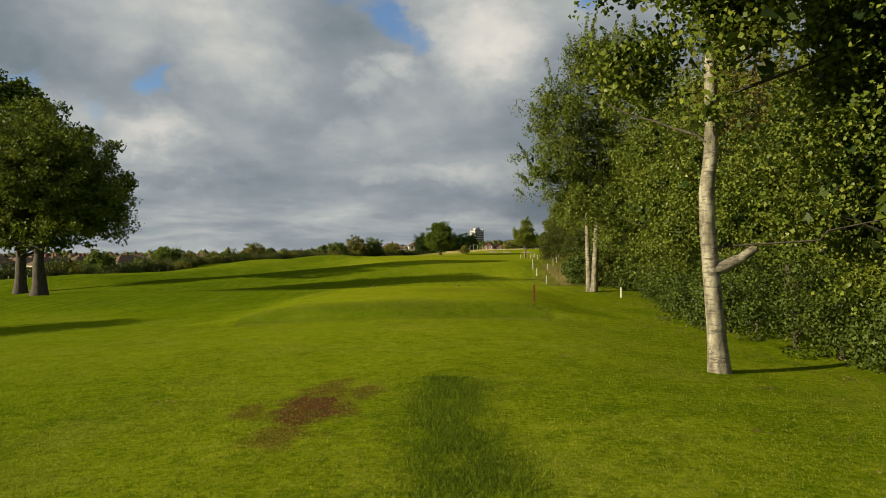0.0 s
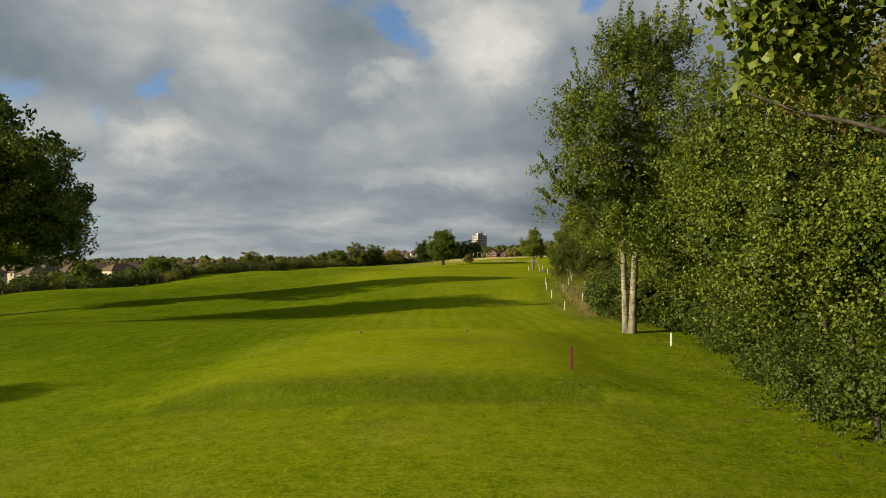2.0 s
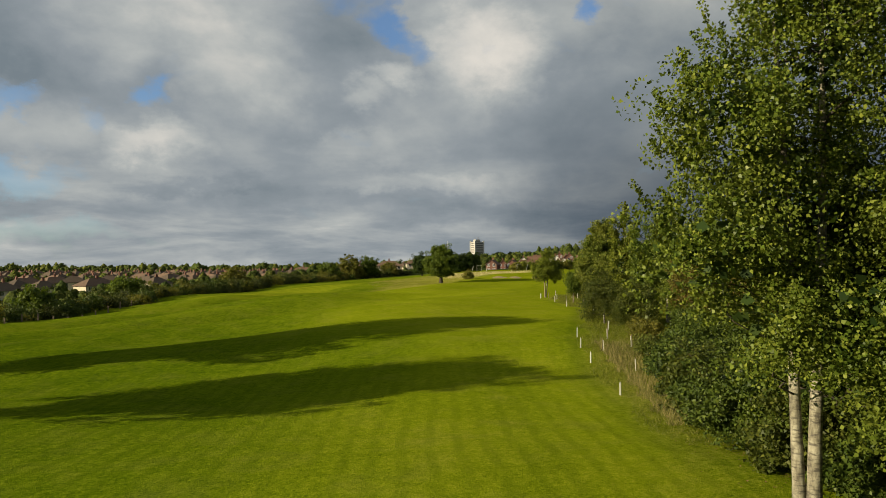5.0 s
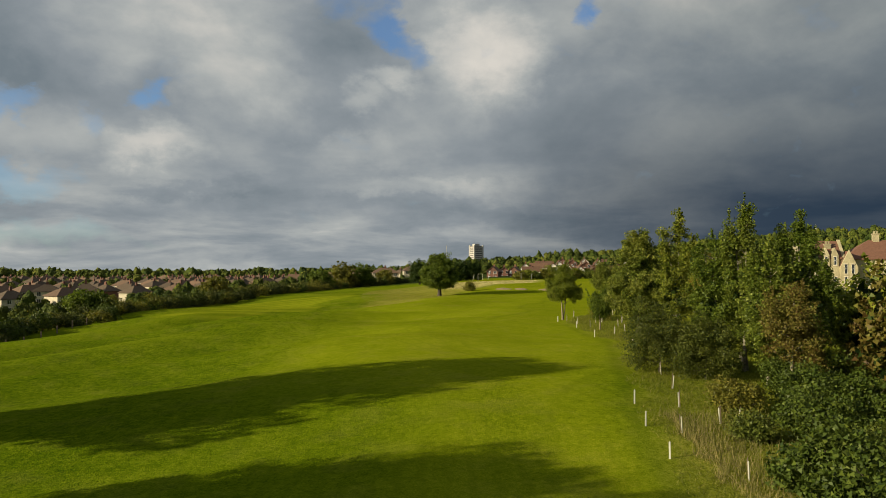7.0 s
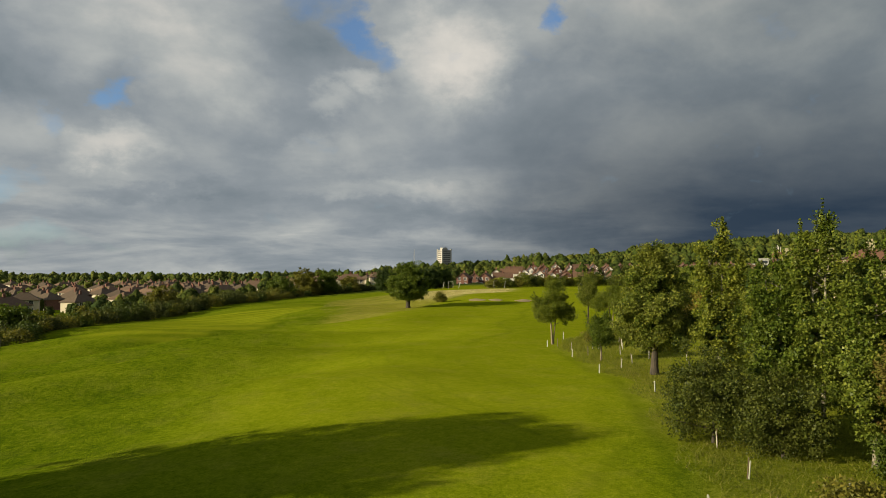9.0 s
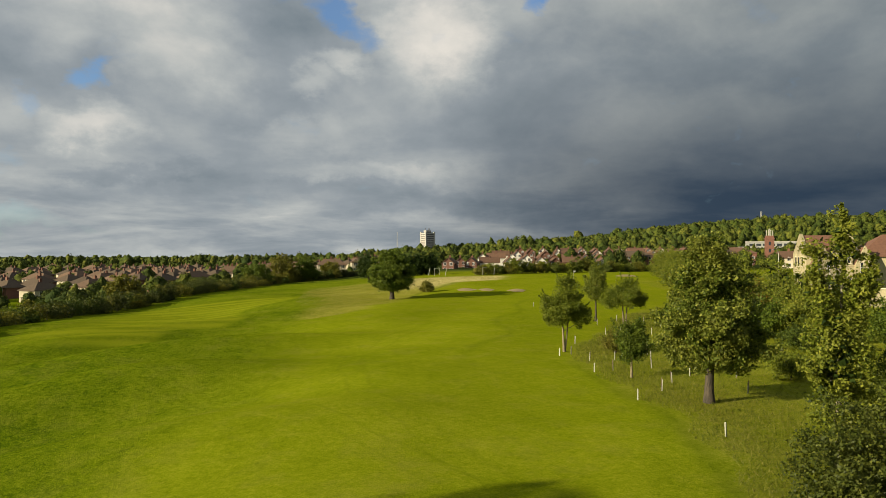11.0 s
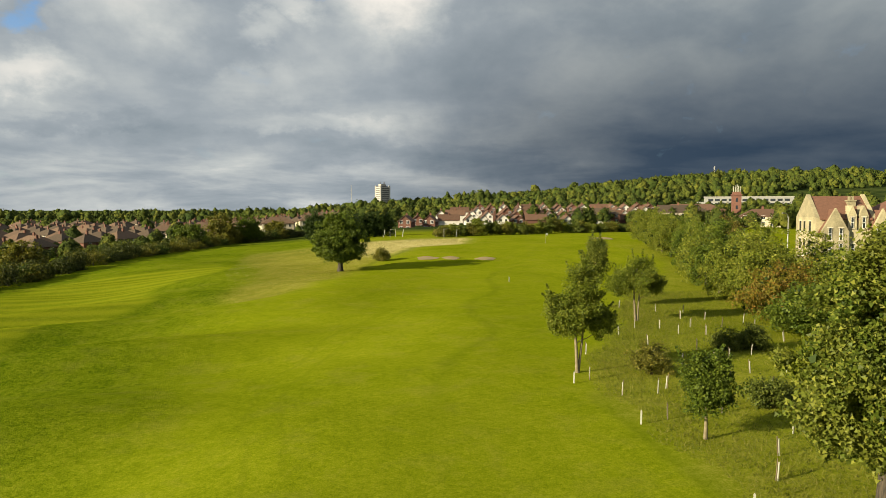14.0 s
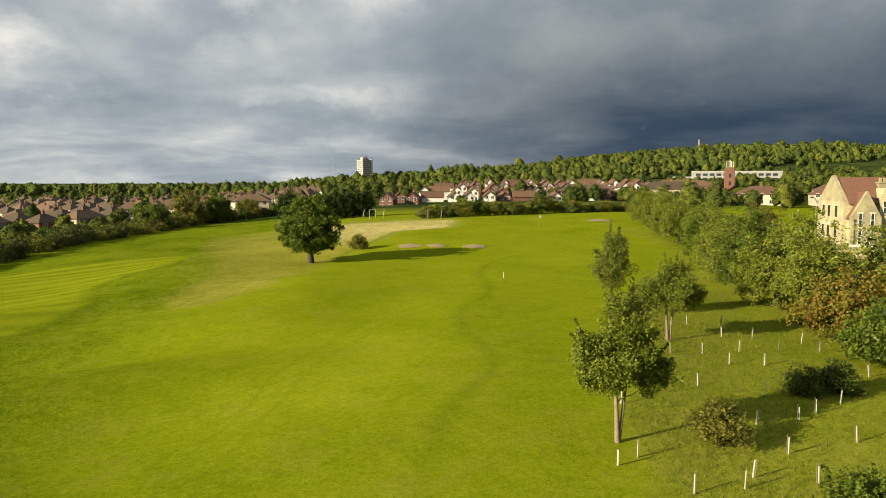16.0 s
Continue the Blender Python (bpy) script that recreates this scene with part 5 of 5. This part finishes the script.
def slope_roof(u0, u1, half, low, top):
    bm = bmesh.new()
    prof = [(-half, low), (0, top), (half, low), (half, low - 0.25), (0, top - 0.28), (-half, low - 0.25)]
    a = [bm.verts.new((u0, v, z)) for v, z in prof]
    b = [bm.verts.new((u1, v, z)) for v, z in prof]
    bm.faces.new(a), bm.faces.new(b[::-1])
    for i in range(6):
        bm.faces.new((a[i], a[(i + 1) % 6], b[(i + 1) % 6], b[i]))
    bmesh.ops.recalc_face_normals(bm, faces=bm.faces)
    return bm


part("roof", slope_roof(0.6, LONG - 0.6, 5.3, EA - 0.2, RI), ROOF_RED, mh)
# hipped range beside it
part("wall", box_bm((LONG, -4.6, -3, 30, 6.4, EA - 0.6)), STONE, mh)
hip = part("roof", hip_roof_bm(21, 11, EA - 0.6, 4.2), ROOF_RED, mh)
hip.location = (LONG + 10.5, 0.9, 0)


def tall_window(u, v, z, w, h):
    win = part("window", box_bm((u - w / 2, v - 0.05, z, u + w / 2, v + 0.04, z + h)), GLASS, mh)
    part("frame", box_bm((u - w / 2, v - 0.09, z, u - w / 2 + 0.05, v - 0.04, z + h), (u + w / 2 - 0.05, v - 0.09, z, u + w / 2, v - 0.04, z + h), (u - w / 2, v - 0.09, z + h * 0.5, u + w / 2, v - 0.04, z + h * 0.5 + 0.07)), FRAME, win)
    part("surround", box_bm((u - w / 2 - 0.18, v - 0.11, z - 0.2, u + w / 2 + 0.18, v + 0.02, z), (u - w / 2 - 0.18, v - 0.11, z + h, u + w / 2 + 0.18, v + 0.02, z + h + 0.2)), CREAM, win)


def front_gable(u, w, eaves, top, proj, deep):
    part("cross_wing", prism_bm(((u - w / 2, -3), (u + w / 2, -3), (u + w / 2, eaves), (u, top), (u - w / 2, eaves)), -5 - proj, -5 - proj + 0.7), STONE, mh)
    part("wing_wall", box_bm((u - w / 2 + 0.05, -5 - proj + 0.7, -3, u + w / 2 - 0.05, -4.9, eaves - 0.1)), STONE, mh)
    part("wing_roof", prism_bm(((u - w / 2 - 0.15, eaves - 0.2), (u, top - 0.2), (u + w / 2 + 0.15, eaves - 0.2), (u + w / 2 + 0.15, eaves - 0.4), (u, top - 0.5), (u - w / 2 - 0.15, eaves - 0.4)), -5 - proj + 0.7, -5 + deep), ROOF_RED, mh)
    for dx in (-0.2, 0.2):
        for z0, hh in ((0.8, 1.8), (3.4, 1.8), (eaves - 1.4, 1.9)):
            tall_window(u + dx * w, -5 - proj, z0, 0.5, hh)


front_gable(2.5, 4.0, 7.2, 10.9, 1.6, 3.6)
front_gable(9.4, 3.2, 7.3, 10.8, 1.6, 3.6)
part("front_range", box_bm((4.5, -5.9, -3, 7.8, -5.0, 7.1), (4.5, -6.0, 7.1, 7.8, -5.0, 7.35)), STONE, mh)
for u in (5.3, 7.0):
    part("dormer", prism_bm(((u - 0.65, 7.3), (u + 0.65, 7.3), (u + 0.65, EA + 0.4), (u, EA + 1.9), (u - 0.65, EA + 0.4)), -5.5, -2.4), STONE, mh)
    tall_window(u, -5.5, 7.7, 0.45, 1.7)
    tall_window(u, -5.9, 3.6, 0.5, 1.6)
for v in (-2.4, 0.4, 2.6):
    for z0 in (1.0, 4.0, 7.0):
        win = part("window", box_bm((-0.06, v - 0.35, z0, 0.04, v + 0.35, z0 + 1.7)), GLASS, mh)
        part("surround", box_bm((-0.10, v - 0.55, z0 - 0.2, 0.02, v + 0.55, z0), (-0.10, v - 0.55, z0 + 1.7, 0.02, v + 0.55, z0 + 1.9)), CREAM, win)
for u, v, z in ((6.2, -2.0, EA + 0.7), (16.0, 0.9, RI - 0.6), (23.0, 0.9, RI - 0.6)):
    part("chimney", box_bm((u - 0.6, v - 0.5, z - 1.5, u + 0.6, v + 0.5, z + 1.9), (u - 0.7, v - 0.6, z + 1.9, u + 0.7, v + 0.6, z + 2.1), (u - 0.4, v - 0.2, z + 2.1, u - 0.1, v + 0.2, z + 2.7), (u + 0.1, v - 0.2, z + 2.1, u + 0.4, v + 0.2, z + 2.7)), STONE, mh)
part("drainpipe", box_bm((4.62, -6.05, -1, 4.74, -5.92, 7.1)), FRAME, mh)
wallob = tagged(empty("garden_wall", 68.7, 190, gz(70, 187), -50), "pale stone garden wall", "wall")
part("masonry", box_bm((0, -0.3, -1.5, 20, 0.3, 2.9)), STONE, wallob)
part("coping", box_bm((-0.1, -0.4, 2.9, 20.1, 0.4, 3.1)), CREAM, wallob)

# ---- woods of the distance ----
def far_wood(name, label, pts, mat, seed, size=(4.5, 7.5), tufts=46, leaf=0.9, around=8, rings=5):
    """Crowns in the distance: a lumpy mass each, with ragged tufts of leaves over it."""
    rng = np.random.default_rng(seed)
    pts = np.array(pts)
    n = len(pts)
    r = size[0] + (size[1] - size[0]) * rng.uniform(0, 1, (n, 1)) ** 1.5
    tall = rng.uniform(0.8, 1.35, (n, 1))
    c = np.stack([pts[:, 0], pts[:, 1], height(pts[:, 0], pts[:, 1])], 1) + np.concatenate([np.zeros((n, 2)), r * 0.75 * tall], 1)
    lon, lat = np.meshgrid(np.arange(around) * 2 * np.pi / around, np.radians(np.linspace(-45, 82, rings)))
    way = np.stack([np.cos(lon) * np.cos(lat), np.sin(lon) * np.cos(lat), np.sin(lat)], -1).reshape(-1, 3)
    m = len(way)
    ph = rng.uniform(0, 6.28, (n, 1, 3))
    swell = 0.76 + 0.24 * np.sin(4 * way[None, :, 0] + ph[:, :, 0]) * np.cos(4 * way[None, :, 2] + ph[:, :, 1]) + 0.14 * np.sin(6 * way[None, :, 1] + ph[:, :, 2]) + rng.normal(0, 0.11, (n, m))
    stretch = np.stack([np.ones(n), np.ones(n), tall[:, 0]], 1)[:, None]
    core = c[:, None] + way[None] * swell[:, :, None] * r[:, :, None] * stretch
    i = np.arange(m).reshape(rings, around)
    a, b, d, e = i[:-1].ravel(), np.roll(i[:-1], -1, 1).ravel(), np.roll(i[1:], -1, 1).ravel(), i[1:].ravel()
    tri = np.concatenate([np.stack([a, b, d], 1), np.stack([a, d, e], 1), np.stack([i[-1, 1:-1], i[-1, 2:], np.full(around - 2, i[-1, 0])], 1)])
    faces = (tri[None] + (np.arange(n) * m)[:, None, None]).reshape(-1, 3)
    w = rng.normal(0, 1, (n, tufts, 3))
    w /= np.linalg.norm(w, axis=2, keepdims=True)
    w[:, :, 2] = np.abs(w[:, :, 2]) * 1.2 - 0.2
    p = (c[:, None] + w * r[:, :, None] * stretch * rng.uniform(0.78, 1.02, (n, tufts, 1))).reshape(-1, 3)
    nor = (w + rng.normal(0, 0.45, w.shape)).reshape(-1, 3)
    nor /= np.linalg.norm(nor, axis=1, keepdims=True)
    u = np.cross(nor, rng.normal(0, 1, nor.shape))
    u /= np.linalg.norm(u, axis=1, keepdims=True)
    v = np.cross(nor, u)
    s = leaf * rng.uniform(0.5, 1.3, (len(p), 1)) * np.repeat(r / 6, tufts, axis=0)
    co = np.stack([p - u * s, p + u * s * 0.6 - v * s * 0.85, p + u * s * 0.5 + v * s * 0.9 - nor * s * 0.2], 1).reshape(-1, 3)
    faces = np.concatenate([faces, np.arange(len(p) * 3).reshape(-1, 3) + n * m])
    me = raw_mesh(name, np.concatenate([core.reshape(-1, 3), co]), faces, False)
    me.materials.append(mat)
    return tagged(new(name, me), label, "woodland", kind="stuff")


rw = np.random.default_rng(9)


def scatter(n, x0, x1, y0, y1, keep):
    out = []
    while len(out) < n:
        x, y = rw.uniform(x0, x1), rw.uniform(y0, y1)
        if keep(x, y):
            out.append((x, y))
    return out


in_view = lambda x, y: -0.85 * y < x < 1.35 * y
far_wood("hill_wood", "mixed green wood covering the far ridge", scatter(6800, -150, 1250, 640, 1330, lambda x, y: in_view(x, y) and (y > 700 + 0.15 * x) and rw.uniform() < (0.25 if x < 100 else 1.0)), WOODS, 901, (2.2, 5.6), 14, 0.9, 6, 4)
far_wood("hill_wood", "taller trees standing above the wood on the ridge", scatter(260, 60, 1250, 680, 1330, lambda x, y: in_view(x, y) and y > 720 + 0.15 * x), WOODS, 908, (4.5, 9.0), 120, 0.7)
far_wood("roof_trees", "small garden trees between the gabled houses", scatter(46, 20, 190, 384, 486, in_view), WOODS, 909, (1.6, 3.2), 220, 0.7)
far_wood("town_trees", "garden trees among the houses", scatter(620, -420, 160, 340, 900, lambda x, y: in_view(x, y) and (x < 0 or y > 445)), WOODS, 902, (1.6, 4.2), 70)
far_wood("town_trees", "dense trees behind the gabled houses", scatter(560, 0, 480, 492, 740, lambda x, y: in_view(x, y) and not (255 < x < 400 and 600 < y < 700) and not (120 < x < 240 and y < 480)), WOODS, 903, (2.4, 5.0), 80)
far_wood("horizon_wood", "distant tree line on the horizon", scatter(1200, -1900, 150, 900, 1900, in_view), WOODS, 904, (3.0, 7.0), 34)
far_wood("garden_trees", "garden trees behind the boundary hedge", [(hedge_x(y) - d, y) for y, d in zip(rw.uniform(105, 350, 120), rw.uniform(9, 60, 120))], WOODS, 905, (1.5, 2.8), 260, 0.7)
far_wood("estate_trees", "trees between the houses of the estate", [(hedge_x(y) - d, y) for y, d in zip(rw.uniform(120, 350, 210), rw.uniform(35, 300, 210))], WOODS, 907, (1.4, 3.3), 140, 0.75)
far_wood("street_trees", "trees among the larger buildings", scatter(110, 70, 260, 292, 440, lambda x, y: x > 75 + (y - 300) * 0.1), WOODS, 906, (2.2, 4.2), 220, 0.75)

# ---- stakes and tree guards ----
WHITE = plain_mat("white_plastic", (0.42, 0.41, 0.32), 0.55, 4, 0.12)
REDWOOD = plain_mat("red_paint", (0.115, 0.026, 0.017), 0.6, 6, 0.3)


def stake(x, y, h, lean, label="white-painted wooden course marker stake"):
    x, y, s = (float(v) for v in plan(x, y))
    h *= s
    ob = tagged(empty("marker_stake", x, y, gz(x, y) - 0.05), label, "stake", "marker stakes")
    ob.matrix_basis = ob.matrix_basis @ pose(0, 0, 0, lean, lean * 0.7, x * 37)
    part("post", box_bm((-0.035, -0.035, 0, 0.035, 0.035, h)), WHITE, ob)
    part("tip", prism_bm(((-0.035, h), (0.035, h), (0, h + 0.05)), -0.035, 0.035), WHITE, ob)


for x, y in ((13.5, 130.6), (9.4, 81.8), (8.9, 74.6), (9.1, 67.9), (9.0, 78.4), (15.3, 103.7), (14.0, 112.5), (11.6, 46.2), (14.2, 122.5), (22.4, 185.9)):
    stake(x, y, 0.72, rh.uniform(-2, 2))
GUARDS = [(14.7, 131.3), (15.3, 127.6), (17.4, 127.6), (18.3, 128.5), (21.2, 130.4), (20.4, 127.4), (16.8, 138), (24.6, 147.9), (22.5, 140.4), (26.6, 147.3), (30.8, 152), (29.5, 147.6), (26.9, 144.5), (29, 143.9), (25.3, 138.3),
          (32.2, 147.2), (35.3, 149.1), (34.9, 146.6), (33.5, 140.4), (28.2, 136.1), (25.9, 134.9), (24.3, 134), (22, 134), (25.1, 131.1), (30.5, 156.7), (32.7, 151.1), (13.2, 89.6), (12.5, 85.2), (11.5, 81.2), (15, 82.7), (12.6, 78.7),
          (13.4, 78.5), (11.2, 72.5), (12.4, 70), (10.4, 77.5), (16.5, 115), (18.2, 117.5), (20.5, 120), (15.8, 123), (19, 123.5), (23.5, 119), (21.5, 113.5), (24, 127), (27.5, 131), (28.8, 126.5), (31.5, 134), (22, 145), (24, 155), (28, 160), (33, 156)]
guard0 = None
for k, (x, y) in enumerate(GUARDS):
    x, y, _ = (float(v) for v in plan(x, y))
    m = pose(x, y, gz(x, y) - 0.05, rh.uniform(-5, 5), rh.uniform(-5, 5), rh.uniform(0, 360))
    if guard0 is None:
        guard0 = tagged(empty("tree_guard", 0, 0, 0), "pale plastic tube guard round a planted whip", "tree guard", "tree guards")
        co, q = tube(((0, 0, 0), (0, 0, 0.4), (0, 0, 0.8)), (0.032, 0.032, 0.032), 10)
        part("tube", raw_mesh("tube", co, q), WHITE, guard0)
        part("stake", box_bm((0.055, -0.015, 0, 0.085, 0.015, 0.92)), DARKWOOD, guard0, "thin wooden support stake")
        guard0.matrix_basis = m
    else:
        copy_thing(guard0, m)

# ---- tee furniture ----
rp = tagged(empty("red_post", 3.46, 34.35, gz(3.46, 34.35) - 0.02), "short square dark red wooden post on the tee", "post")
part("post", box_bm((-0.032, -0.032, 0, 0.032, 0.032, 0.68)), REDWOOD, rp)
part("cap", prism_bm(((-0.032, 0.68), (0.032, 0.68), (0, 0.71)), -0.032, 0.032), REDWOOD, rp)
for x, y in ((-3.64, 42.54), (0.65, 42.23)):
    tm = tagged(empty("tee_marker", x, y, gz(x, y)), "small dark tee marker on a short peg", "tee marker", "tee markers")
    bm = bmesh.new()
    bmesh.ops.create_uvsphere(bm, u_segments=14, v_segments=8, radius=0.055, matrix=Matrix.Translation((0, 0, 0.085)) @ Matrix.Diagonal((1, 1, 0.8, 1)))
    part("ball", bm, DARKWOOD, tm)
    part("peg", box_bm((-0.012, -0.012, -0.03, 0.012, 0.012, 0.06)), DARKWOOD, tm)
# flag on the far green
fg = tagged(empty("golf_flag", 44, 243, gz(44, 243)), "golf flagstick with a small pale flag", "flag")
part("pole", box_bm((-0.015, -0.015, 0, 0.015, 0.015, 2.2)), WHITE, fg)
part("flag_cloth", box_bm((0.03, -0.012, 1.75, 0.5, 0.012, 2.15)), WHITE, fg)
# goal posts on the field beyond
for x, y, w in ((12.5, 281, 2.6), (25.5, 270.5, 2.6)):
    gp = tagged(empty("goal_frame", x, y, gz(x, y), 70), "white metal goal frame with angled stays", "goal", "goals")
    for sx in (-1, 1):
        part("upright", box_bm((sx * w - 0.04, -0.04, 0, sx * w + 0.04, 0.04, 2.1)), WHITE, gp)
        part("stay", prism_bm(((0, 0), (0.12, 0), (1.5, 2.1), (1.38, 2.1)), sx * w - 0.05, sx * w + 0.05), WHITE, gp)
    part("crossbar", box_bm((-w, -0.06, 2.1, w, 0.06, 2.22)), WHITE, gp)
# lamp post by the stone house
lp = tagged(empty("lamp_post", 67.4, 191, gz(67.4, 191) - 0.05, -160), "tall slim grey metal lamp post", "lamp post")
co, q = tube(((0, 0, 0), (0, 0, 4), (0, 0, 8.6), (0.25, 0, 9.2), (0.9, 0, 9.4)), (0.10, 0.08, 0.06, 0.05, 0.045), 8)
part("pole", raw_mesh("pole", co, q), CONCRETE, lp)
part("lantern", box_bm((0.8, -0.12, 9.3, 1.4, 0.12, 9.47)), CONCRETE_D, lp)
# fence at the foot of the left hedge
for k in range(16):
    y = 112 + k * 3.2
    x = hedge_x(y) + 3.2
    fp = tagged(empty("fence_post", x, y, gz(x, y) - 0.1), "weathered wooden fence post", "post", "fence posts")
    part("post", box_bm((-0.08, -0.08, 0, 0.08, 0.08, 1.25), (-0.06, -0.06, 1.25, 0.06, 0.06, 1.3)), DARKWOOD, fp)


# ---- grass blades ----
def blades(name, label, xy, hmin, hmax, width, mat, seed, lean=0.45):
    rng = np.random.default_rng(seed)
    n = len(xy)
    px, py, s = plan(xy[:, 0], xy[:, 1])
    p = np.stack([px, py, height(px, py) - 0.01], 1)
    a = rng.uniform(0, 2 * np.pi, n)
    w = np.stack([np.cos(a), np.sin(a), np.zeros(n)], 1) * width * rng.uniform(0.6, 1.3, (n, 1)) * s[:, None]
    h = rng.uniform(hmin, hmax, (n, 1)) * s[:, None]
    tip = p + np.stack([rng.normal(0, lean, n), rng.normal(0, lean, n), np.ones(n)], 1) * h
    me = raw_mesh(name, np.stack([p - w, p + w, tip], 1).reshape(-1, 3), np.arange(n * 3).reshape(-1, 3), False)
    me.materials.append(mat)
    return tagged(new(name, me), label, "grass", kind="stuff")


rg = np.random.default_rng(31)
# short turf near the start, denser towards it
n = 150000
yy = 5 + 30 * rg.uniform(0, 1, n) ** 1.5
xx = rg.uniform(-1, 1, n) * (2 + yy * 0.66)
ok = xx < 10.5
blades("turf", "short mown turf blades", np.stack([xx, yy], 1)[ok], 0.02, 0.055, 0.008, TURF, 32, 0.7)
n = 34000
yy = 4 + 12.6 * rg.uniform(0, 1, n) ** 0.9
xx = 0.25 + 0.12 * np.sin(yy * 0.9) + rg.normal(0, 1, n) * (0.30 + 0.028 * (16.5 - yy)) - 0.05 * (yy - 10) * 0.6
keep = (np.sin(xx * 5 + yy * 1.7) + np.sin(yy * 3.1 - xx * 2.3) + rg.normal(0, 0.8, n)) > -1.0
blades("long_grass", "strip of longer dark grass", np.stack([xx, yy], 1)[keep], 0.03, 0.10, 0.008, TURF_D, 33, 0.6)
n = 90000
yy = rg.uniform(60, 172, n)
away = rg.exponential(7, n)
xx = np.interp(yy, [e[0] for e in EDGE], [e[1] for e in EDGE]) + 0.1 + away + 0.5 * np.sin(yy / 1.3)
ok = (xx < 46) & (rg.uniform(0, 1, n) < 0.25 + away / 2.5)
blades("rough_grass", "tussocky rough grass among the planting", np.stack([xx, yy], 1)[ok], 0.06, 0.26, 0.017, ROUGH, 34, 0.75)
n = 5200
yy = rg.uniform(63, 80, n)
xx = 9.9 + rg.exponential(2.0, n) + 0.5 * np.abs(np.sin(yy * 1.3))
blades("straw_grass", "tall dry straw-coloured grass", np.stack([xx, yy], 1), 0.2, 0.65, 0.011, STRAW, 35, 0.4)
n = 60000
yy = rg.uniform(176, 262, n)
xx = rg.uniform(-22, 30, n)
rt = np.interp(yy, [176, 193, 215, 238, 244, 262], [-9, -2, 4.5, 12, 24, 29])
lf = np.interp(yy, [176, 205, 246], [-13, -19, -22])
ok = (xx > lf) & (xx < rt)
pale = (yy > 226 + rg.normal(0, 3, n)) & (xx > 1)
blades("straw_grass", "pale seeding grass beyond a lone tree", np.stack([xx, yy], 1)[ok & pale], 0.08, 0.28, 0.04, HAY, 36, 0.6)
blades("rough_grass", "longer rough grass around a lone tree", np.stack([xx, yy], 1)[ok & ~pale & (rg.uniform(0, 1, n) < 0.6)], 0.05, 0.16, 0.03, SEEDING, 37, 0.6)
n = 14000
yy = 32.6 + rg.normal(0, 0.5, n)
xx = rg.uniform(-9.5, 5.0, n)
blades("bank_grass", "longer rough grass on the bank of the tee", np.stack([xx, yy], 1), 0.02, 0.07, 0.010, BANK, 38, 0.6)


def litter(name, label, xy, size, mat, seed):
    """Fallen leaves lying on the turf."""
    rng = np.random.default_rng(seed)
    n = len(xy)
    px, py, _ = plan(xy[:, 0], xy[:, 1])
    p = np.stack([px, py, height(px, py) + 0.03], 1)
    a = rng.uniform(0, 2 * np.pi, n)
    u = np.stack([np.cos(a), np.sin(a), rng.normal(0, 0.3, n)], 1)
    v = np.stack([-np.sin(a), np.cos(a), rng.normal(0, 0.3, n)], 1)
    s = size * rng.uniform(0.6, 1.4, (n, 1))
    co = np.stack([p - u * s, p - v * s * 0.7, p + u * s, p + v * s * 0.7], 1).reshape(-1, 3)
    me = raw_mesh(name, co, np.arange(n * 4).reshape(-1, 4), False)
    me.materials.append(mat)
    return tagged(new(name, me), label, "leaves", kind="stuff")


n = 1300
k = rg.integers(0, 19, n)
ew = np.array(EDGE_WOOD)
xy = ew[k] + (ew[k + 1] - ew[k]) * rg.uniform(0, 1, (n, 1))
xy[:, 0] += -1.3 - rg.exponential(0.8, n)
litter("leaf_litter", "brown fallen leaves along the wood edge", xy, 0.026, LITTER, 39)
spots = np.array(((5.2, 11.6), (6.4, 11.3), (7.4, 16.2), (9.0, 33.0), (8.7, 30.6), (-5.6, 14.2), (3.4, 20.5), (6.0, 9.3)))
xy = spots[rg.integers(0, len(spots), 110)] + rg.normal(0, 0.16, (110, 2))
litter("fallen_leaves", "small clusters of dry fallen leaves on the turf", xy, 0.030, LITTER, 40)
